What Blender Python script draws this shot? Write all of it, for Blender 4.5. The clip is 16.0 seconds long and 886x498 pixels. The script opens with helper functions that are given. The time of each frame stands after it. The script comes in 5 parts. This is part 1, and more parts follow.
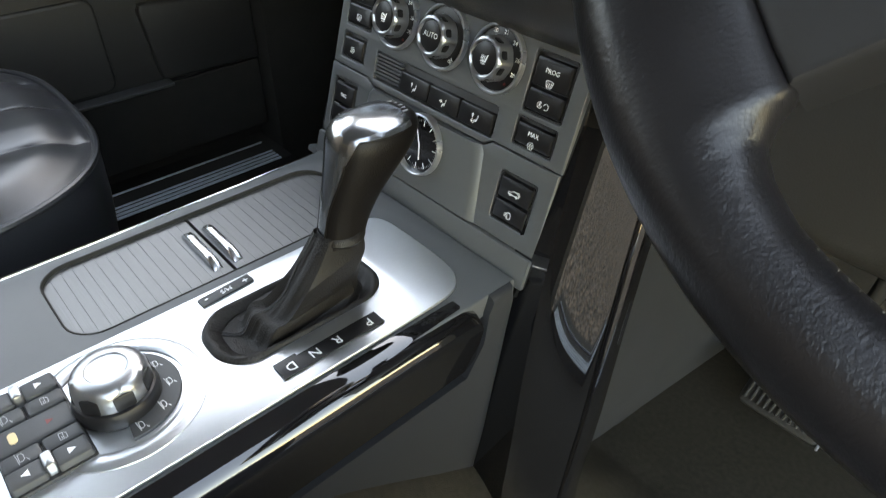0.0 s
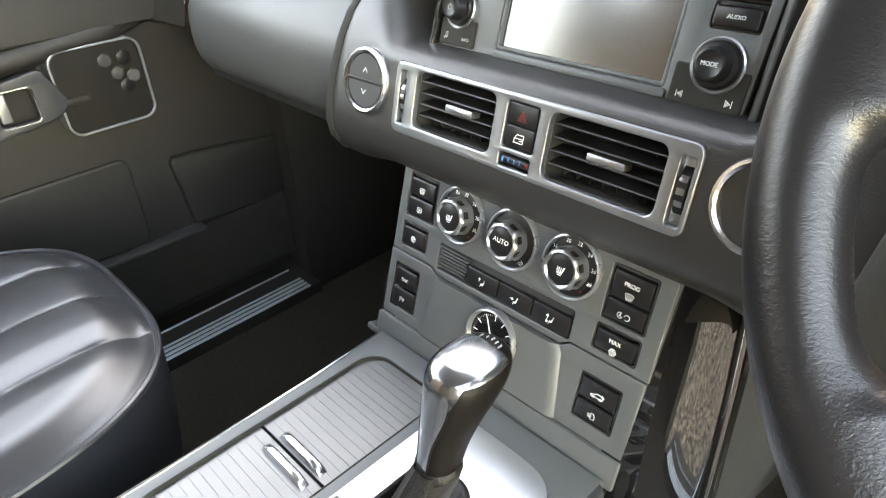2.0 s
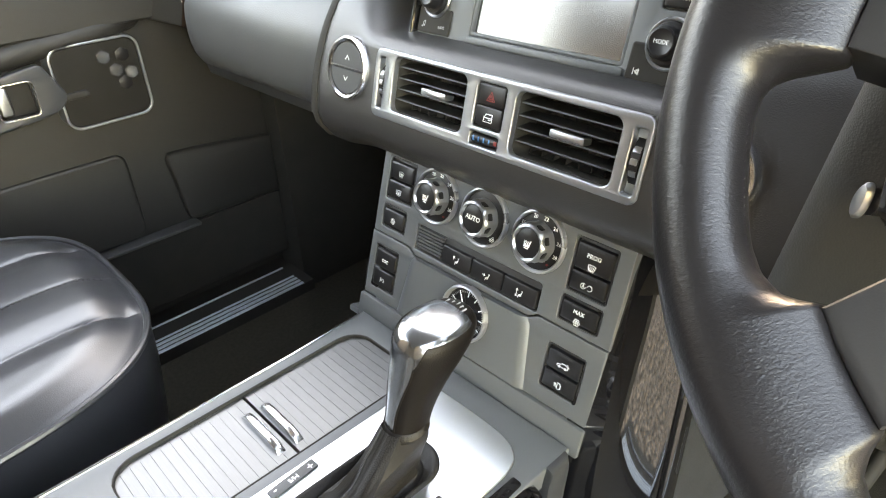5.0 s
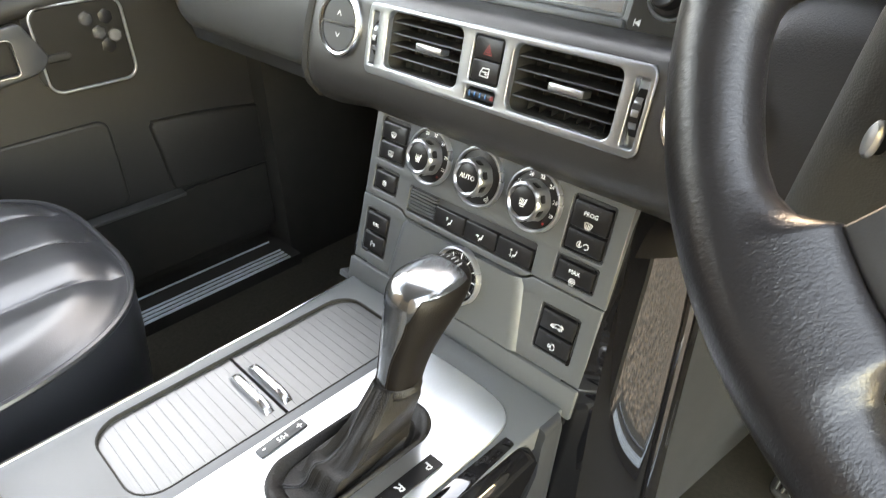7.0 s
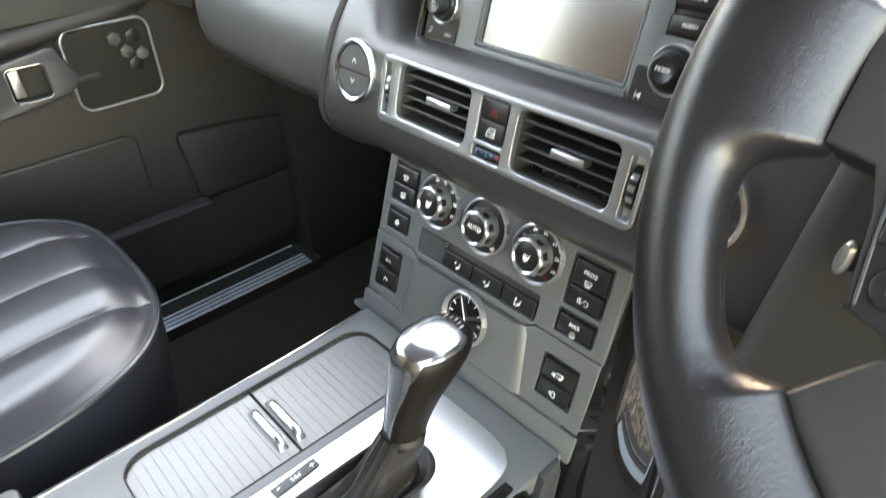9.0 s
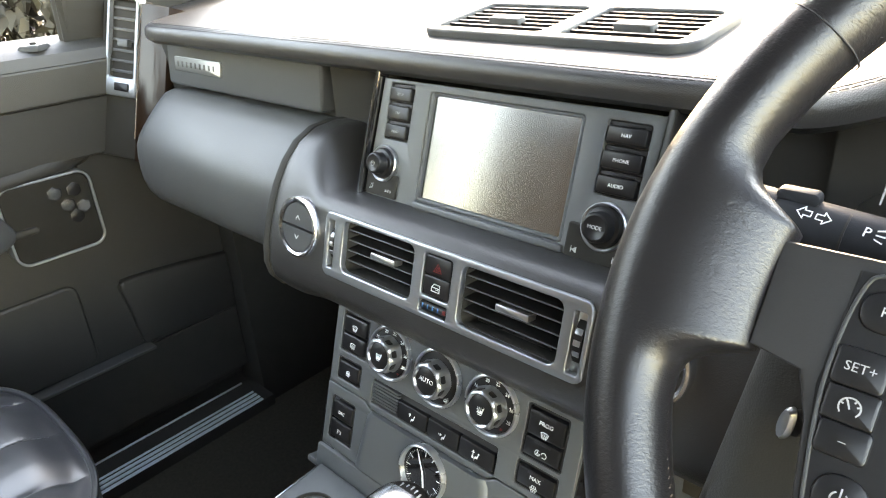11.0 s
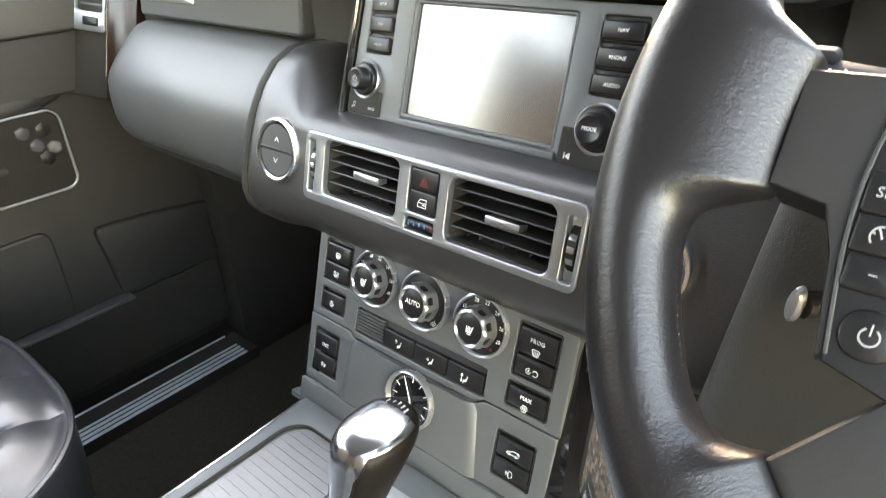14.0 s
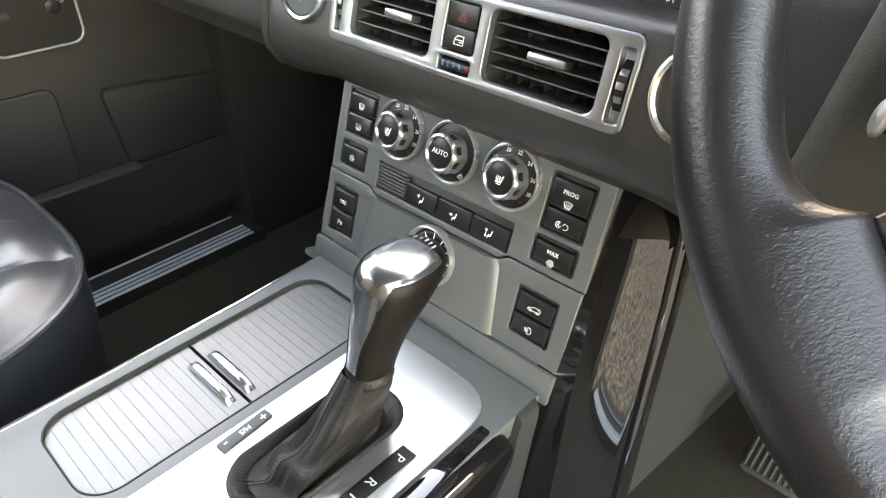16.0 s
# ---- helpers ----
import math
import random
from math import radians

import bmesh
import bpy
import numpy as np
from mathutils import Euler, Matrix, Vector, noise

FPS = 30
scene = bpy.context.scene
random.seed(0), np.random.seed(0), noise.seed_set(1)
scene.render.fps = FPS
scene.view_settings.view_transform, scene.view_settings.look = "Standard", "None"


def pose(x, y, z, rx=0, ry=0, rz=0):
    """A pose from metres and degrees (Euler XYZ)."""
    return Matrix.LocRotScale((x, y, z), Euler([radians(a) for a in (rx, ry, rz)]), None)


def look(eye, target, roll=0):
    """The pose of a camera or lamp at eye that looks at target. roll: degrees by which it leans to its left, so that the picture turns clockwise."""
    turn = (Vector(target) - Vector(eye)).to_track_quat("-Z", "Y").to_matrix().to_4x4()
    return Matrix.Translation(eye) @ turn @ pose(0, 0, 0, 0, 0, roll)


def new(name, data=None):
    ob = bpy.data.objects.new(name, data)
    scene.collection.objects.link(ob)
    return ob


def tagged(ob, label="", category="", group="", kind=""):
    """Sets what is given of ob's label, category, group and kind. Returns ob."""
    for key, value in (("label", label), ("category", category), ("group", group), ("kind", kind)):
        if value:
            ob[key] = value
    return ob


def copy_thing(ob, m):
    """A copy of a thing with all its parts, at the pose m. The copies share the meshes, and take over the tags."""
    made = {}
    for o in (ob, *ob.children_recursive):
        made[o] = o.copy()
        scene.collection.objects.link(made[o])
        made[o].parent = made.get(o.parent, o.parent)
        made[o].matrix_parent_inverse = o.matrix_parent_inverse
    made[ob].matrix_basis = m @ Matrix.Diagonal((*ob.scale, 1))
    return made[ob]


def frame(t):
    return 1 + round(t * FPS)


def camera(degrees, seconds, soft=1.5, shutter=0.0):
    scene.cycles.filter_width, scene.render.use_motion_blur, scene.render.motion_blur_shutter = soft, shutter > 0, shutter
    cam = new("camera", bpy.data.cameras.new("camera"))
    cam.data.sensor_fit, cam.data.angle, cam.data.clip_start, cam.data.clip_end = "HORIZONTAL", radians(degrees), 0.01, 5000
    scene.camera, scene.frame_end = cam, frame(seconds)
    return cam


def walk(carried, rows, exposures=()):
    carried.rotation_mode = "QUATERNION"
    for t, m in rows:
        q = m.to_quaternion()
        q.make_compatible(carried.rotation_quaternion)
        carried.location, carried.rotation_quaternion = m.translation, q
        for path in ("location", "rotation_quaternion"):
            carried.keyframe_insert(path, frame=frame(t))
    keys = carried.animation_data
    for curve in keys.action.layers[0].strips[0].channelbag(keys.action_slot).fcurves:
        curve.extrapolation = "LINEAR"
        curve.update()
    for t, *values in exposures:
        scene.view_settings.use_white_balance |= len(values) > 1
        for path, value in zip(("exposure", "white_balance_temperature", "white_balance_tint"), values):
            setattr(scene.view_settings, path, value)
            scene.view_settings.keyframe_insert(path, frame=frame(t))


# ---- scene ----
cam = camera(67.9, 16.0, 1.12, 0.35)
PATH = [
    (0, (0.361, -0.334, 0.711), (-0.801, 0.727, -0.524), 0.6),
    (0.5, (0.341, -0.331, 0.738), (-0.799, 0.773, -0.479), 0.3),
    (1, (0.306, -0.33, 0.76), (-0.839, 0.81, -0.417), -0.6),
    (1.5, (0.282, -0.338, 0.782), (-0.911, 0.799, -0.351), -1.8),
    (2, (0.275, -0.339, 0.809), (-0.962, 0.804, -0.27), -2.9),
    (2.5, (0.277, -0.334, 0.807), (-0.981, 0.822, -0.233), -3.3),
    (3, (0.295, -0.327, 0.804), (-0.959, 0.832, -0.237), -3.1),
    (3.5, (0.311, -0.347, 0.796), (-0.95, 0.796, -0.252), -3.2),
    (4, (0.32, -0.353, 0.792), (-0.947, 0.784, -0.259), -3.2),
    (4.2, (0.32, -0.347, 0.794), (-0.95, 0.789, -0.255), -3.2),
    (6.5, (0.312, -0.35, 0.78), (-0.907, 0.849, -0.258), -0.9),
    (7, (0.315, -0.355, 0.769), (-0.897, 0.814, -0.31), -1.2),
    (7.5, (0.317, -0.369, 0.765), (-0.895, 0.725, -0.39), -1.5),
    (8, (0.322, -0.357, 0.776), (-0.904, 0.704, -0.395), -2.1),
    (8.5, (0.317, -0.353, 0.785), (-0.91, 0.708, -0.385), -1.9),
    (9, (0.316, -0.333, 0.832), (-0.922, 0.753, -0.302), -2.0),
    (9.5, (0.307, -0.315, 0.866), (-0.936, 0.96, -0.046), -2.1),
    (9.7, (0.306, -0.314, 0.871), (-0.933, 0.99, -0.002), -2.5),
    (11.8, (0.307, -0.315, 0.857), (-0.938, 0.99, -0.008), -3.3),
    (12, (0.306, -0.315, 0.851), (-0.937, 0.989, -0.018), -3.3),
    (12.5, (0.306, -0.314, 0.847), (-0.919, 0.994, -0.042), -3.3),
    (13, (0.304, -0.315, 0.843), (-0.909, 0.993, -0.063), -3.3),
    (13.5, (0.304, -0.316, 0.837), (-0.898, 0.989, -0.087), -3.2),
    (14, (0.303, -0.316, 0.818), (-0.885, 0.985, -0.128), -3.0),
    (14.5, (0.297, -0.312, 0.786), (-0.86, 0.987, -0.2), -2.2),
    (15, (0.292, -0.317, 0.770), (-0.853, 0.949, -0.272), -1.9),
    (15.5, (0.291, -0.333, 0.758), (-0.823, 0.897, -0.358), -0.2),
    (16, (0.293, -0.339, 0.759), (-0.814, 0.866, -0.391), 0.6),
]
EXPOSURES = [(0.0, 4.34, 11000, 15), (1.5, 5.38, 12000, 17), (3.0, 5.50, 12200, 18), (4.2, 5.46, 12200, 18), (6.5, 5.52, 12800, 18), (7.1, 5.46, 12800, 18), (7.6, 5.36, 12700, 18), (9.0, 5.42, 11500, 17), (9.6, 5.38, 10500, 15), (12.0, 5.16, 11400, 16), (13.2, 5.32, 11800, 17), (14.5, 5.60, 12200, 18), (16.0, 5.48, 12500, 18)]
walk(cam, [(t, look(eye, target, roll)) for t, eye, target, roll in PATH], EXPOSURES)

# ---- world, sun, exposure ----
world = bpy.data.worlds.new("sky")
scene.world = world
world.use_nodes = True
wn = world.node_tree.nodes
sky = wn.new("ShaderNodeTexSky")
sky.sky_type, sky.sun_disc = "NISHITA", False
sky.sun_elevation, sky.sun_rotation = radians(21), radians(333)
sky.air_density, sky.dust_density, sky.ozone_density = 1.0, 0.7, 1.0
wn["Background"].inputs["Strength"].default_value = 0.15
world.node_tree.links.new(sky.outputs[0], wn["Background"].inputs["Color"])
sun = new("sun", bpy.data.lights.new("sun", "SUN"))
sun.data.energy, sun.data.angle, sun.data.color = 0.38, radians(18), (1.0, 0.97, 0.93)
sun.matrix_world = look((-1.64, 3.23, 1.39), (0, 0, 0))


# ---- materials ----
def mat(name, col, rough, metal=0.0, grain=0.0, bump=0.0, cells=False, var=0.12, patch=25.0, spec=0.5, coat=0.0, stretch=None, streak=0.0, ior=1.5, crease=0.0, contrast=0.0):
    m = bpy.data.materials.new(name)
    m.use_nodes = True
    nt = m.node_tree
    nt.nodes["Principled BSDF"].inputs["IOR"].default_value = ior
    p, link = nt.nodes["Principled BSDF"], nt.links.new
    p.inputs["Metallic"].default_value = metal
    p.inputs["Specular IOR Level"].default_value = spec
    p.inputs["Coat Weight"].default_value = coat
    p.inputs["Coat Roughness"].default_value = 0.03
    tc = nt.nodes.new("ShaderNodeTexCoord")
    big = nt.nodes.new("ShaderNodeTexNoise")
    big.inputs["Scale"].default_value, big.inputs["Detail"].default_value = patch, 5.0
    link(tc.outputs["Object"], big.inputs["Vector"])
    ramp = nt.nodes.new("ShaderNodeMix")
    ramp.data_type = "RGBA"
    ramp.inputs["A"].default_value = (*[c * (1 - var) for c in col], 1)
    ramp.inputs["B"].default_value = (*[min(1.0, c * (1 + var)) for c in col], 1)
    fac = big.outputs["Fac"]
    if contrast:
        spread = nt.nodes.new("ShaderNodeMapRange")
        spread.inputs["From Min"].default_value, spread.inputs["From Max"].default_value = 0.5 - contrast, 0.5 + contrast
        link(fac, spread.inputs["Value"])
        fac = spread.outputs["Result"]
    link(fac, ramp.inputs["Factor"])
    link(ramp.outputs["Result"], p.inputs["Base Color"])
    rr = nt.nodes.new("ShaderNodeMapRange")
    rr.inputs["To Min"].default_value, rr.inputs["To Max"].default_value = max(0.0, rough * 0.82), min(1.0, rough * 1.18)
    link(big.outputs["Fac"], rr.inputs["Value"])
    link(rr.outputs["Result"], p.inputs["Roughness"])
    if bump:
        if cells:
            tex = nt.nodes.new("ShaderNodeTexVoronoi")
            out = tex.outputs["Distance"]
        else:
            tex = nt.nodes.new("ShaderNodeTexNoise")
            tex.inputs["Detail"].default_value = 4.0
            out = tex.outputs["Fac"]
        tex.inputs["Scale"].default_value = grain
        src = tc.outputs["Object"]
        if stretch:
            mp = nt.nodes.new("ShaderNodeMapping")
            mp.inputs["Scale"].default_value = stretch
            link(src, mp.inputs["Vector"])
            src = mp.outputs["Vector"]
        if cells:
            wob = nt.nodes.new("ShaderNodeTexNoise")
            wob.inputs["Scale"].default_value = grain * 0.35
            add = nt.nodes.new("ShaderNodeVectorMath")
            add.operation = "MULTIPLY_ADD"
            add.inputs[1].default_value = (0.9 / grain,) * 3
            link(src, wob.inputs["Vector"])
            link(wob.outputs["Color"], add.inputs[0])
            link(src, add.inputs[2])
            src = add.outputs["Vector"]
        link(src, tex.inputs["Vector"])
        b = nt.nodes.new("ShaderNodeBump")
        b.inputs["Strength"].default_value, b.inputs["Distance"].default_value = bump, 0.6 / grain
        link(out, b.inputs["Height"])
        link(b.outputs["Normal"], p.inputs["Normal"])
        if crease:
            fold = nt.nodes.new("ShaderNodeTexNoise")
            fold.inputs["Scale"].default_value, fold.inputs["Detail"].default_value = 190.0, 6.0
            fold.inputs["Roughness"].default_value, fold.inputs["Distortion"].default_value = 0.6, 0.3
            link(tc.outputs["Object"], fold.inputs["Vector"])
            b2 = nt.nodes.new("ShaderNodeBump")
            b2.inputs["Strength"].default_value, b2.inputs["Distance"].default_value = crease, 0.0012
            link(fold.outputs["Fac"], b2.inputs["Height"])
            link(b2.outputs["Normal"], b.inputs["Normal"])
        if streak:
            lift = nt.nodes.new("ShaderNodeMath")
            lift.operation = "MULTIPLY_ADD"
            lift.inputs[1].default_value = streak
            link(out, lift.inputs[0])
            link(rr.outputs["Result"], lift.inputs[2])
            link(lift.outputs["Value"], p.inputs["Roughness"])
    return m


DASH = mat("dash_vinyl", (0.058, 0.0585, 0.058), 0.42, grain=900, bump=0.2, cells=True, var=0.12)
FLAP = mat("flap_vinyl", (0.036, 0.0375, 0.0395), 0.45, grain=900, bump=0.15, cells=True, var=0.12, spec=0.4)
PAD = mat("dash_leather", (0.0225, 0.0215, 0.0215), 0.36, grain=1050, bump=0.26, cells=True, var=0.12, spec=0.6)
TRIM = mat("satin_grey_paint", (0.079, 0.084, 0.087), 0.46, metal=0.20, grain=2500, bump=0.06, var=0.06)
SILVER = mat("satin_silver", (0.37, 0.38, 0.39), 0.32, metal=0.92, grain=1200, bump=0.02, var=0.06)
SATIN = mat("brushed_sill_metal", (0.53, 0.61, 0.69), 0.34, metal=0.35, var=0.06)
CHROME = mat("chrome", (0.70, 0.71, 0.73), 0.22, metal=1.0, var=0.05)
ALU = mat("brushed_aluminium", (0.62, 0.65, 0.67), 0.30, metal=0.95, grain=9, bump=0.03, stretch=(60, 2, 60), var=0.05, streak=0.06)
LID = mat("tambour_metal", (0.150, 0.149, 0.147), 0.38, metal=0.85, grain=9, bump=0.05, stretch=(4, 90, 60), var=0.08, streak=0.1)
GLOSS = mat("piano_black", (0.006, 0.006, 0.007), 0.035, coat=1.0, spec=0.6, var=0.3)
KEY = mat("key_plastic", (0.008, 0.008, 0.009), 0.36, grain=1800, bump=0.04, var=0.2, spec=0.35)
WELL = mat("key_well", (0.008, 0.008, 0.009), 0.5, var=0.2)
BLACK = mat("matt_black", (0.026, 0.0245, 0.0225), 0.7, grain=600, bump=0.1, var=0.3, spec=0.15)
PRINT = mat("white_print", (0.75, 0.75, 0.74), 0.5, var=0.03)
DIM = mat("grey_print", (0.30, 0.30, 0.30), 0.5, var=0.05)
MESHY = mat("speaker_mesh", (0.13, 0.13, 0.135), 0.5, var=0.1)
RED = mat("red_print", (0.17, 0.012, 0.011), 0.45, var=0.1)
BLUE = mat("blue_print", (0.03, 0.16, 0.35), 0.4, var=0.1)
AMBER = mat("amber_print", (0.62, 0.47, 0.26), 0.5, var=0.1)
SEAT = mat("seat_leather", (0.020, 0.0210, 0.024), 0.30, grain=1000, bump=0.12, cells=True, var=0.15, patch=9, crease=0.06, spec=0.75)
RIM = mat("wheel_leather", (0.0085, 0.0080, 0.0092), 0.33, var=0.3, patch=30, spec=0.48)


def wrinkle(m, radius):
    """Leather drawn round a hoop: short creases across the rim over a fine pebble grain."""
    nt = m.node_tree
    node, link, p = nt.nodes.new, nt.links.new, nt.nodes["Principled BSDF"]
    tc, cut = node("ShaderNodeTexCoord"), node("ShaderNodeSeparateXYZ")
    link(tc.outputs["Object"], cut.inputs["Vector"])
    turn, far, along, join = node("ShaderNodeMath"), node("ShaderNodeVectorMath"), node("ShaderNodeMath"), node("ShaderNodeCombineXYZ")
    turn.operation, far.operation, along.operation = "ARCTAN2", "LENGTH", "MULTIPLY"
    link(cut.outputs["Y"], turn.inputs[0])
    link(cut.outputs["X"], turn.inputs[1])
    link(turn.outputs["Value"], along.inputs[0])
    along.inputs[1].default_value = radius * 1.5
    link(tc.outputs["Object"], far.inputs[0])
    link(along.outputs["Value"], join.inputs["X"])
    link(far.outputs["Value"], join.inputs["Y"])
    link(cut.outputs["Z"], join.inputs["Z"])
    creases, pebble, b1, b2 = node("ShaderNodeTexNoise"), node("ShaderNodeTexNoise"), node("ShaderNodeBump"), node("ShaderNodeBump")
    for tex, scale, detail in ((creases, 330.0, 2.0), (pebble, 760.0, 2.0)):
        tex.inputs["Scale"].default_value, tex.inputs["Detail"].default_value = scale, detail
        tex.inputs["Distortion"].default_value = 0.6
        link(join.outputs["Vector"], tex.inputs["Vector"])
    b1.inputs["Strength"].default_value, b1.inputs["Distance"].default_value = 0.19, 0.0008
    b2.inputs["Strength"].default_value, b2.inputs["Distance"].default_value = 0.34, 0.0004
    link(creases.outputs["Fac"], b1.inputs["Height"])
    link(pebble.outputs["Fac"], b2.inputs["Height"])
    link(b1.outputs["Normal"], b2.inputs["Normal"])
    link(b2.outputs["Normal"], p.inputs["Normal"])


wrinkle(RIM, 0.186)
BOOT = mat("boot_leather", (0.0095, 0.0084, 0.0076), 0.44, grain=800, bump=0.38, cells=True, var=0.2, spec=0.24, crease=0.32)
CAPM = mat("knob_metal", (0.33, 0.35, 0.37), 0.17, metal=0.95, grain=900, bump=0.02, var=0.08, patch=60)
KNOBL = mat("knob_leather", (0.0055, 0.0044, 0.0040), 0.42, grain=900, bump=0.22, cells=True, var=0.2, spec=0.16)
THREAD = mat("thread", (0.035, 0.035, 0.038), 0.8, grain=2000, bump=0.3)
CARPET = mat("carpet", (0.032, 0.028, 0.022), 0.95, grain=700, bump=1.0, var=0.5, patch=160, spec=0.1)
PANEL = mat("speaker_panel_plastic", (0.012, 0.0112, 0.0105), 0.45, grain=900, bump=0.15, var=0.2, spec=0.2)
HARD = mat("hard_grey_plastic", (0.035, 0.037, 0.039), 0.5, grain=1500, bump=0.15, cells=True, var=0.12)
TUNNEL = mat("tunnel_plastic", (0.024, 0.0255, 0.028), 0.55, grain=1500, bump=0.15, cells=True, var=0.15, patch=9, spec=0.18)
RUBBER = mat("pedal_rubber", (0.011, 0.0105, 0.0095), 0.7, grain=500, bump=0.3, var=0.3)
HOOPM = mat("dial_ring_silver", (0.32, 0.33, 0.345), 0.28, metal=0.72, grain=1200, bump=0.02, var=0.06)
SLAT = mat("louvre_plastic", (0.011, 0.0105, 0.010), 0.45, grain=1500, bump=0.06, var=0.2, spec=0.35)
ESCUT = mat("handle_plate_grey", (0.042, 0.045, 0.050), 0.36, metal=0.3, grain=1200, bump=0.02, var=0.08)
GLASSY = mat("display_glass", (0.03, 0.032, 0.033), 0.17, spec=0.5, ior=1.95, var=0.05, patch=6)
SPOKE = mat("spoke_plastic", (0.015, 0.0148, 0.0158), 0.48, grain=1500, bump=0.08, cells=True, var=0.15, spec=0.38)
DOORT = mat("door_vinyl", (0.0160, 0.0150, 0.0145), 0.55, grain=900, bump=0.25, cells=True, var=0.2, spec=0.4)
COWL = mat("cowl_vinyl", (0.026, 0.0245, 0.022), 0.5, grain=900, bump=0.25, cells=True, var=0.15)
WALNUT = mat("gloss_walnut", (0.016, 0.0080, 0.0048), 0.16, grain=14, bump=0.02, stretch=(8, 1, 8), var=0.6, patch=18, spec=0.22)
SEW = mat("wheel_thread", (0.016, 0.016, 0.018), 0.7, grain=2000, bump=0.3)
BEZEL = mat("bezel_silver", (0.30, 0.32, 0.34), 0.32, metal=0.80, grain=1200, bump=0.02, var=0.06)
STALK = mat("stalk_plastic", (0.022, 0.023, 0.026), 0.5, grain=1500, bump=0.08, cells=True, var=0.12, spec=0.1)
LINER = mat("roof_cloth", (0.19, 0.195, 0.195), 0.9, grain=1500, bump=0.2)
GRAVEL = mat("gravel", (0.072, 0.066, 0.059), 0.9, grain=16, bump=1.0, cells=True, var=0.75, patch=16, spec=0.1, contrast=0.12)
HEDGE = mat("hedge_leaf", (0.030, 0.025, 0.015), 0.6, var=0.5, patch=9)


# ---- mesh helpers ----
def finish(ob, bm, material, angle=38):
    bmesh.ops.recalc_face_normals(bm, faces=bm.faces)
    me = bpy.data.meshes.new(ob)
    bm.to_mesh(me)
    bm.free()
    me.materials.append(material)
    me.polygons.foreach_set("use_smooth", [True] * len(me.polygons))
    me.set_sharp_from_angle(angle=radians(angle))
    return me


def thing(name, m=None, label="", category="", group="", kind=""):
    ob = new(name)
    ob.empty_display_size = 0.02
    if m is not None:
        ob.matrix_world = m
    return tagged(ob, label, category, group, kind)


def solid(name, bm, material, m=None, label="", category="", group="", kind="", angle=38):
    ob = new(name, finish(name, bm, material, angle))
    if m is not None:
        ob.matrix_world = m
    return tagged(ob, label, category, group, kind)


def part(name, bm, material, parent, label="", angle=38, m=None):
    ob = new(name, finish(name, bm, material, angle))
    ob.parent = parent
    if m is not None:
        ob.matrix_basis = m
    return tagged(ob, label)


def loft(bm, rings, closed=True, cap=True, wrap=False):
    rows = [[bm.verts.new(p) for p in ring] for ring in rings]
    pairs = list(zip(rows, rows[1:])) + ([(rows[-1], rows[0])] if wrap else [])
    for a, b in pairs:
        n = len(a)
        for i in range(n if closed else n - 1):
            j = (i + 1) % n
            bm.faces.new((a[i], a[j], b[j], b[i]))
    if cap and closed and not wrap:
        bm.faces.new(rows[0][::-1])
        bm.faces.new(rows[-1])
    return bm


def rrect(u0, v0, u1, v1, r, z, n=5):
    r = max(0.00005, min(r, (u1 - u0) / 2.001, (v1 - v0) / 2.001))
    out = []
    for cx, cy, a0 in ((u1 - r, v1 - r, 0), (u0 + r, v1 - r, 90), (u0 + r, v0 + r, 180), (u1 - r, v0 + r, 270)):
        for k in range(n + 1):
            a = radians(a0 + 90 * k / n)
            out.append(Vector((cx + r * math.cos(a), cy + r * math.sin(a), z)))
    return out


def slab(bm, u0, v0, u1, v1, z0, z1, r=0.002, bev=0.0007, n=4):
    c = bev * 0.3
    return loft(bm, [rrect(u0, v0, u1, v1, r, z0, n), rrect(u0, v0, u1, v1, r, z1 - bev, n),
                     rrect(u0 + c, v0 + c, u1 - c, v1 - c, r - c, z1 - c, n), rrect(u0 + bev, v0 + bev, u1 - bev, v1 - bev, r - bev, z1, n)])


def hoop(bm, a, b, z0, z1, bev=0.0008, n=6):
    """A rounded frame between the outline a and the opening b, each (u0, v0, u1, v1, r)."""
    def grow(q, d, z):
        return rrect(q[0] - d, q[1] - d, q[2] + d, q[3] + d, q[4] + d, z, n)
    return loft(bm, [grow(a, 0, z0), grow(a, 0, z1 - bev), grow(a, -bev * 0.3, z1 - bev * 0.3), grow(a, -bev, z1), grow(b, bev, z1),
                     grow(b, bev * 0.3, z1 - bev * 0.3), grow(b, 0, z1 - bev), grow(b, 0, z0)], wrap=True)


def lathe(bm, profile, n=40, u=0.0, v=0.0, cap=True, turn=0.0):
    return loft(bm, [[Vector((u + r * math.cos(2 * math.pi * k / n + turn), v + r * math.sin(2 * math.pi * k / n + turn), z)) for k in range(n)] for r, z in profile], cap=cap)


def tube(bm, pts, r, n=8, closed=False):
    pts = [Vector(p) for p in pts]
    rings, m, up = [], len(pts), None
    for i, p in enumerate(pts):
        a = pts[(i - 1) % m] if closed or i else p
        b = pts[(i + 1) % m] if closed or i < m - 1 else p
        d = (b - a).normalized()
        if up is None:
            up = d.orthogonal().normalized()
        up = (up - d * up.dot(d)).normalized()
        side = d.cross(up)
        rad = r(i / (m - 1)) if callable(r) else r
        rings.append([p + rad * (math.cos(2 * math.pi * k / n) * up + math.sin(2 * math.pi * k / n) * side) for k in range(n)])
    return loft(bm, rings, wrap=closed)


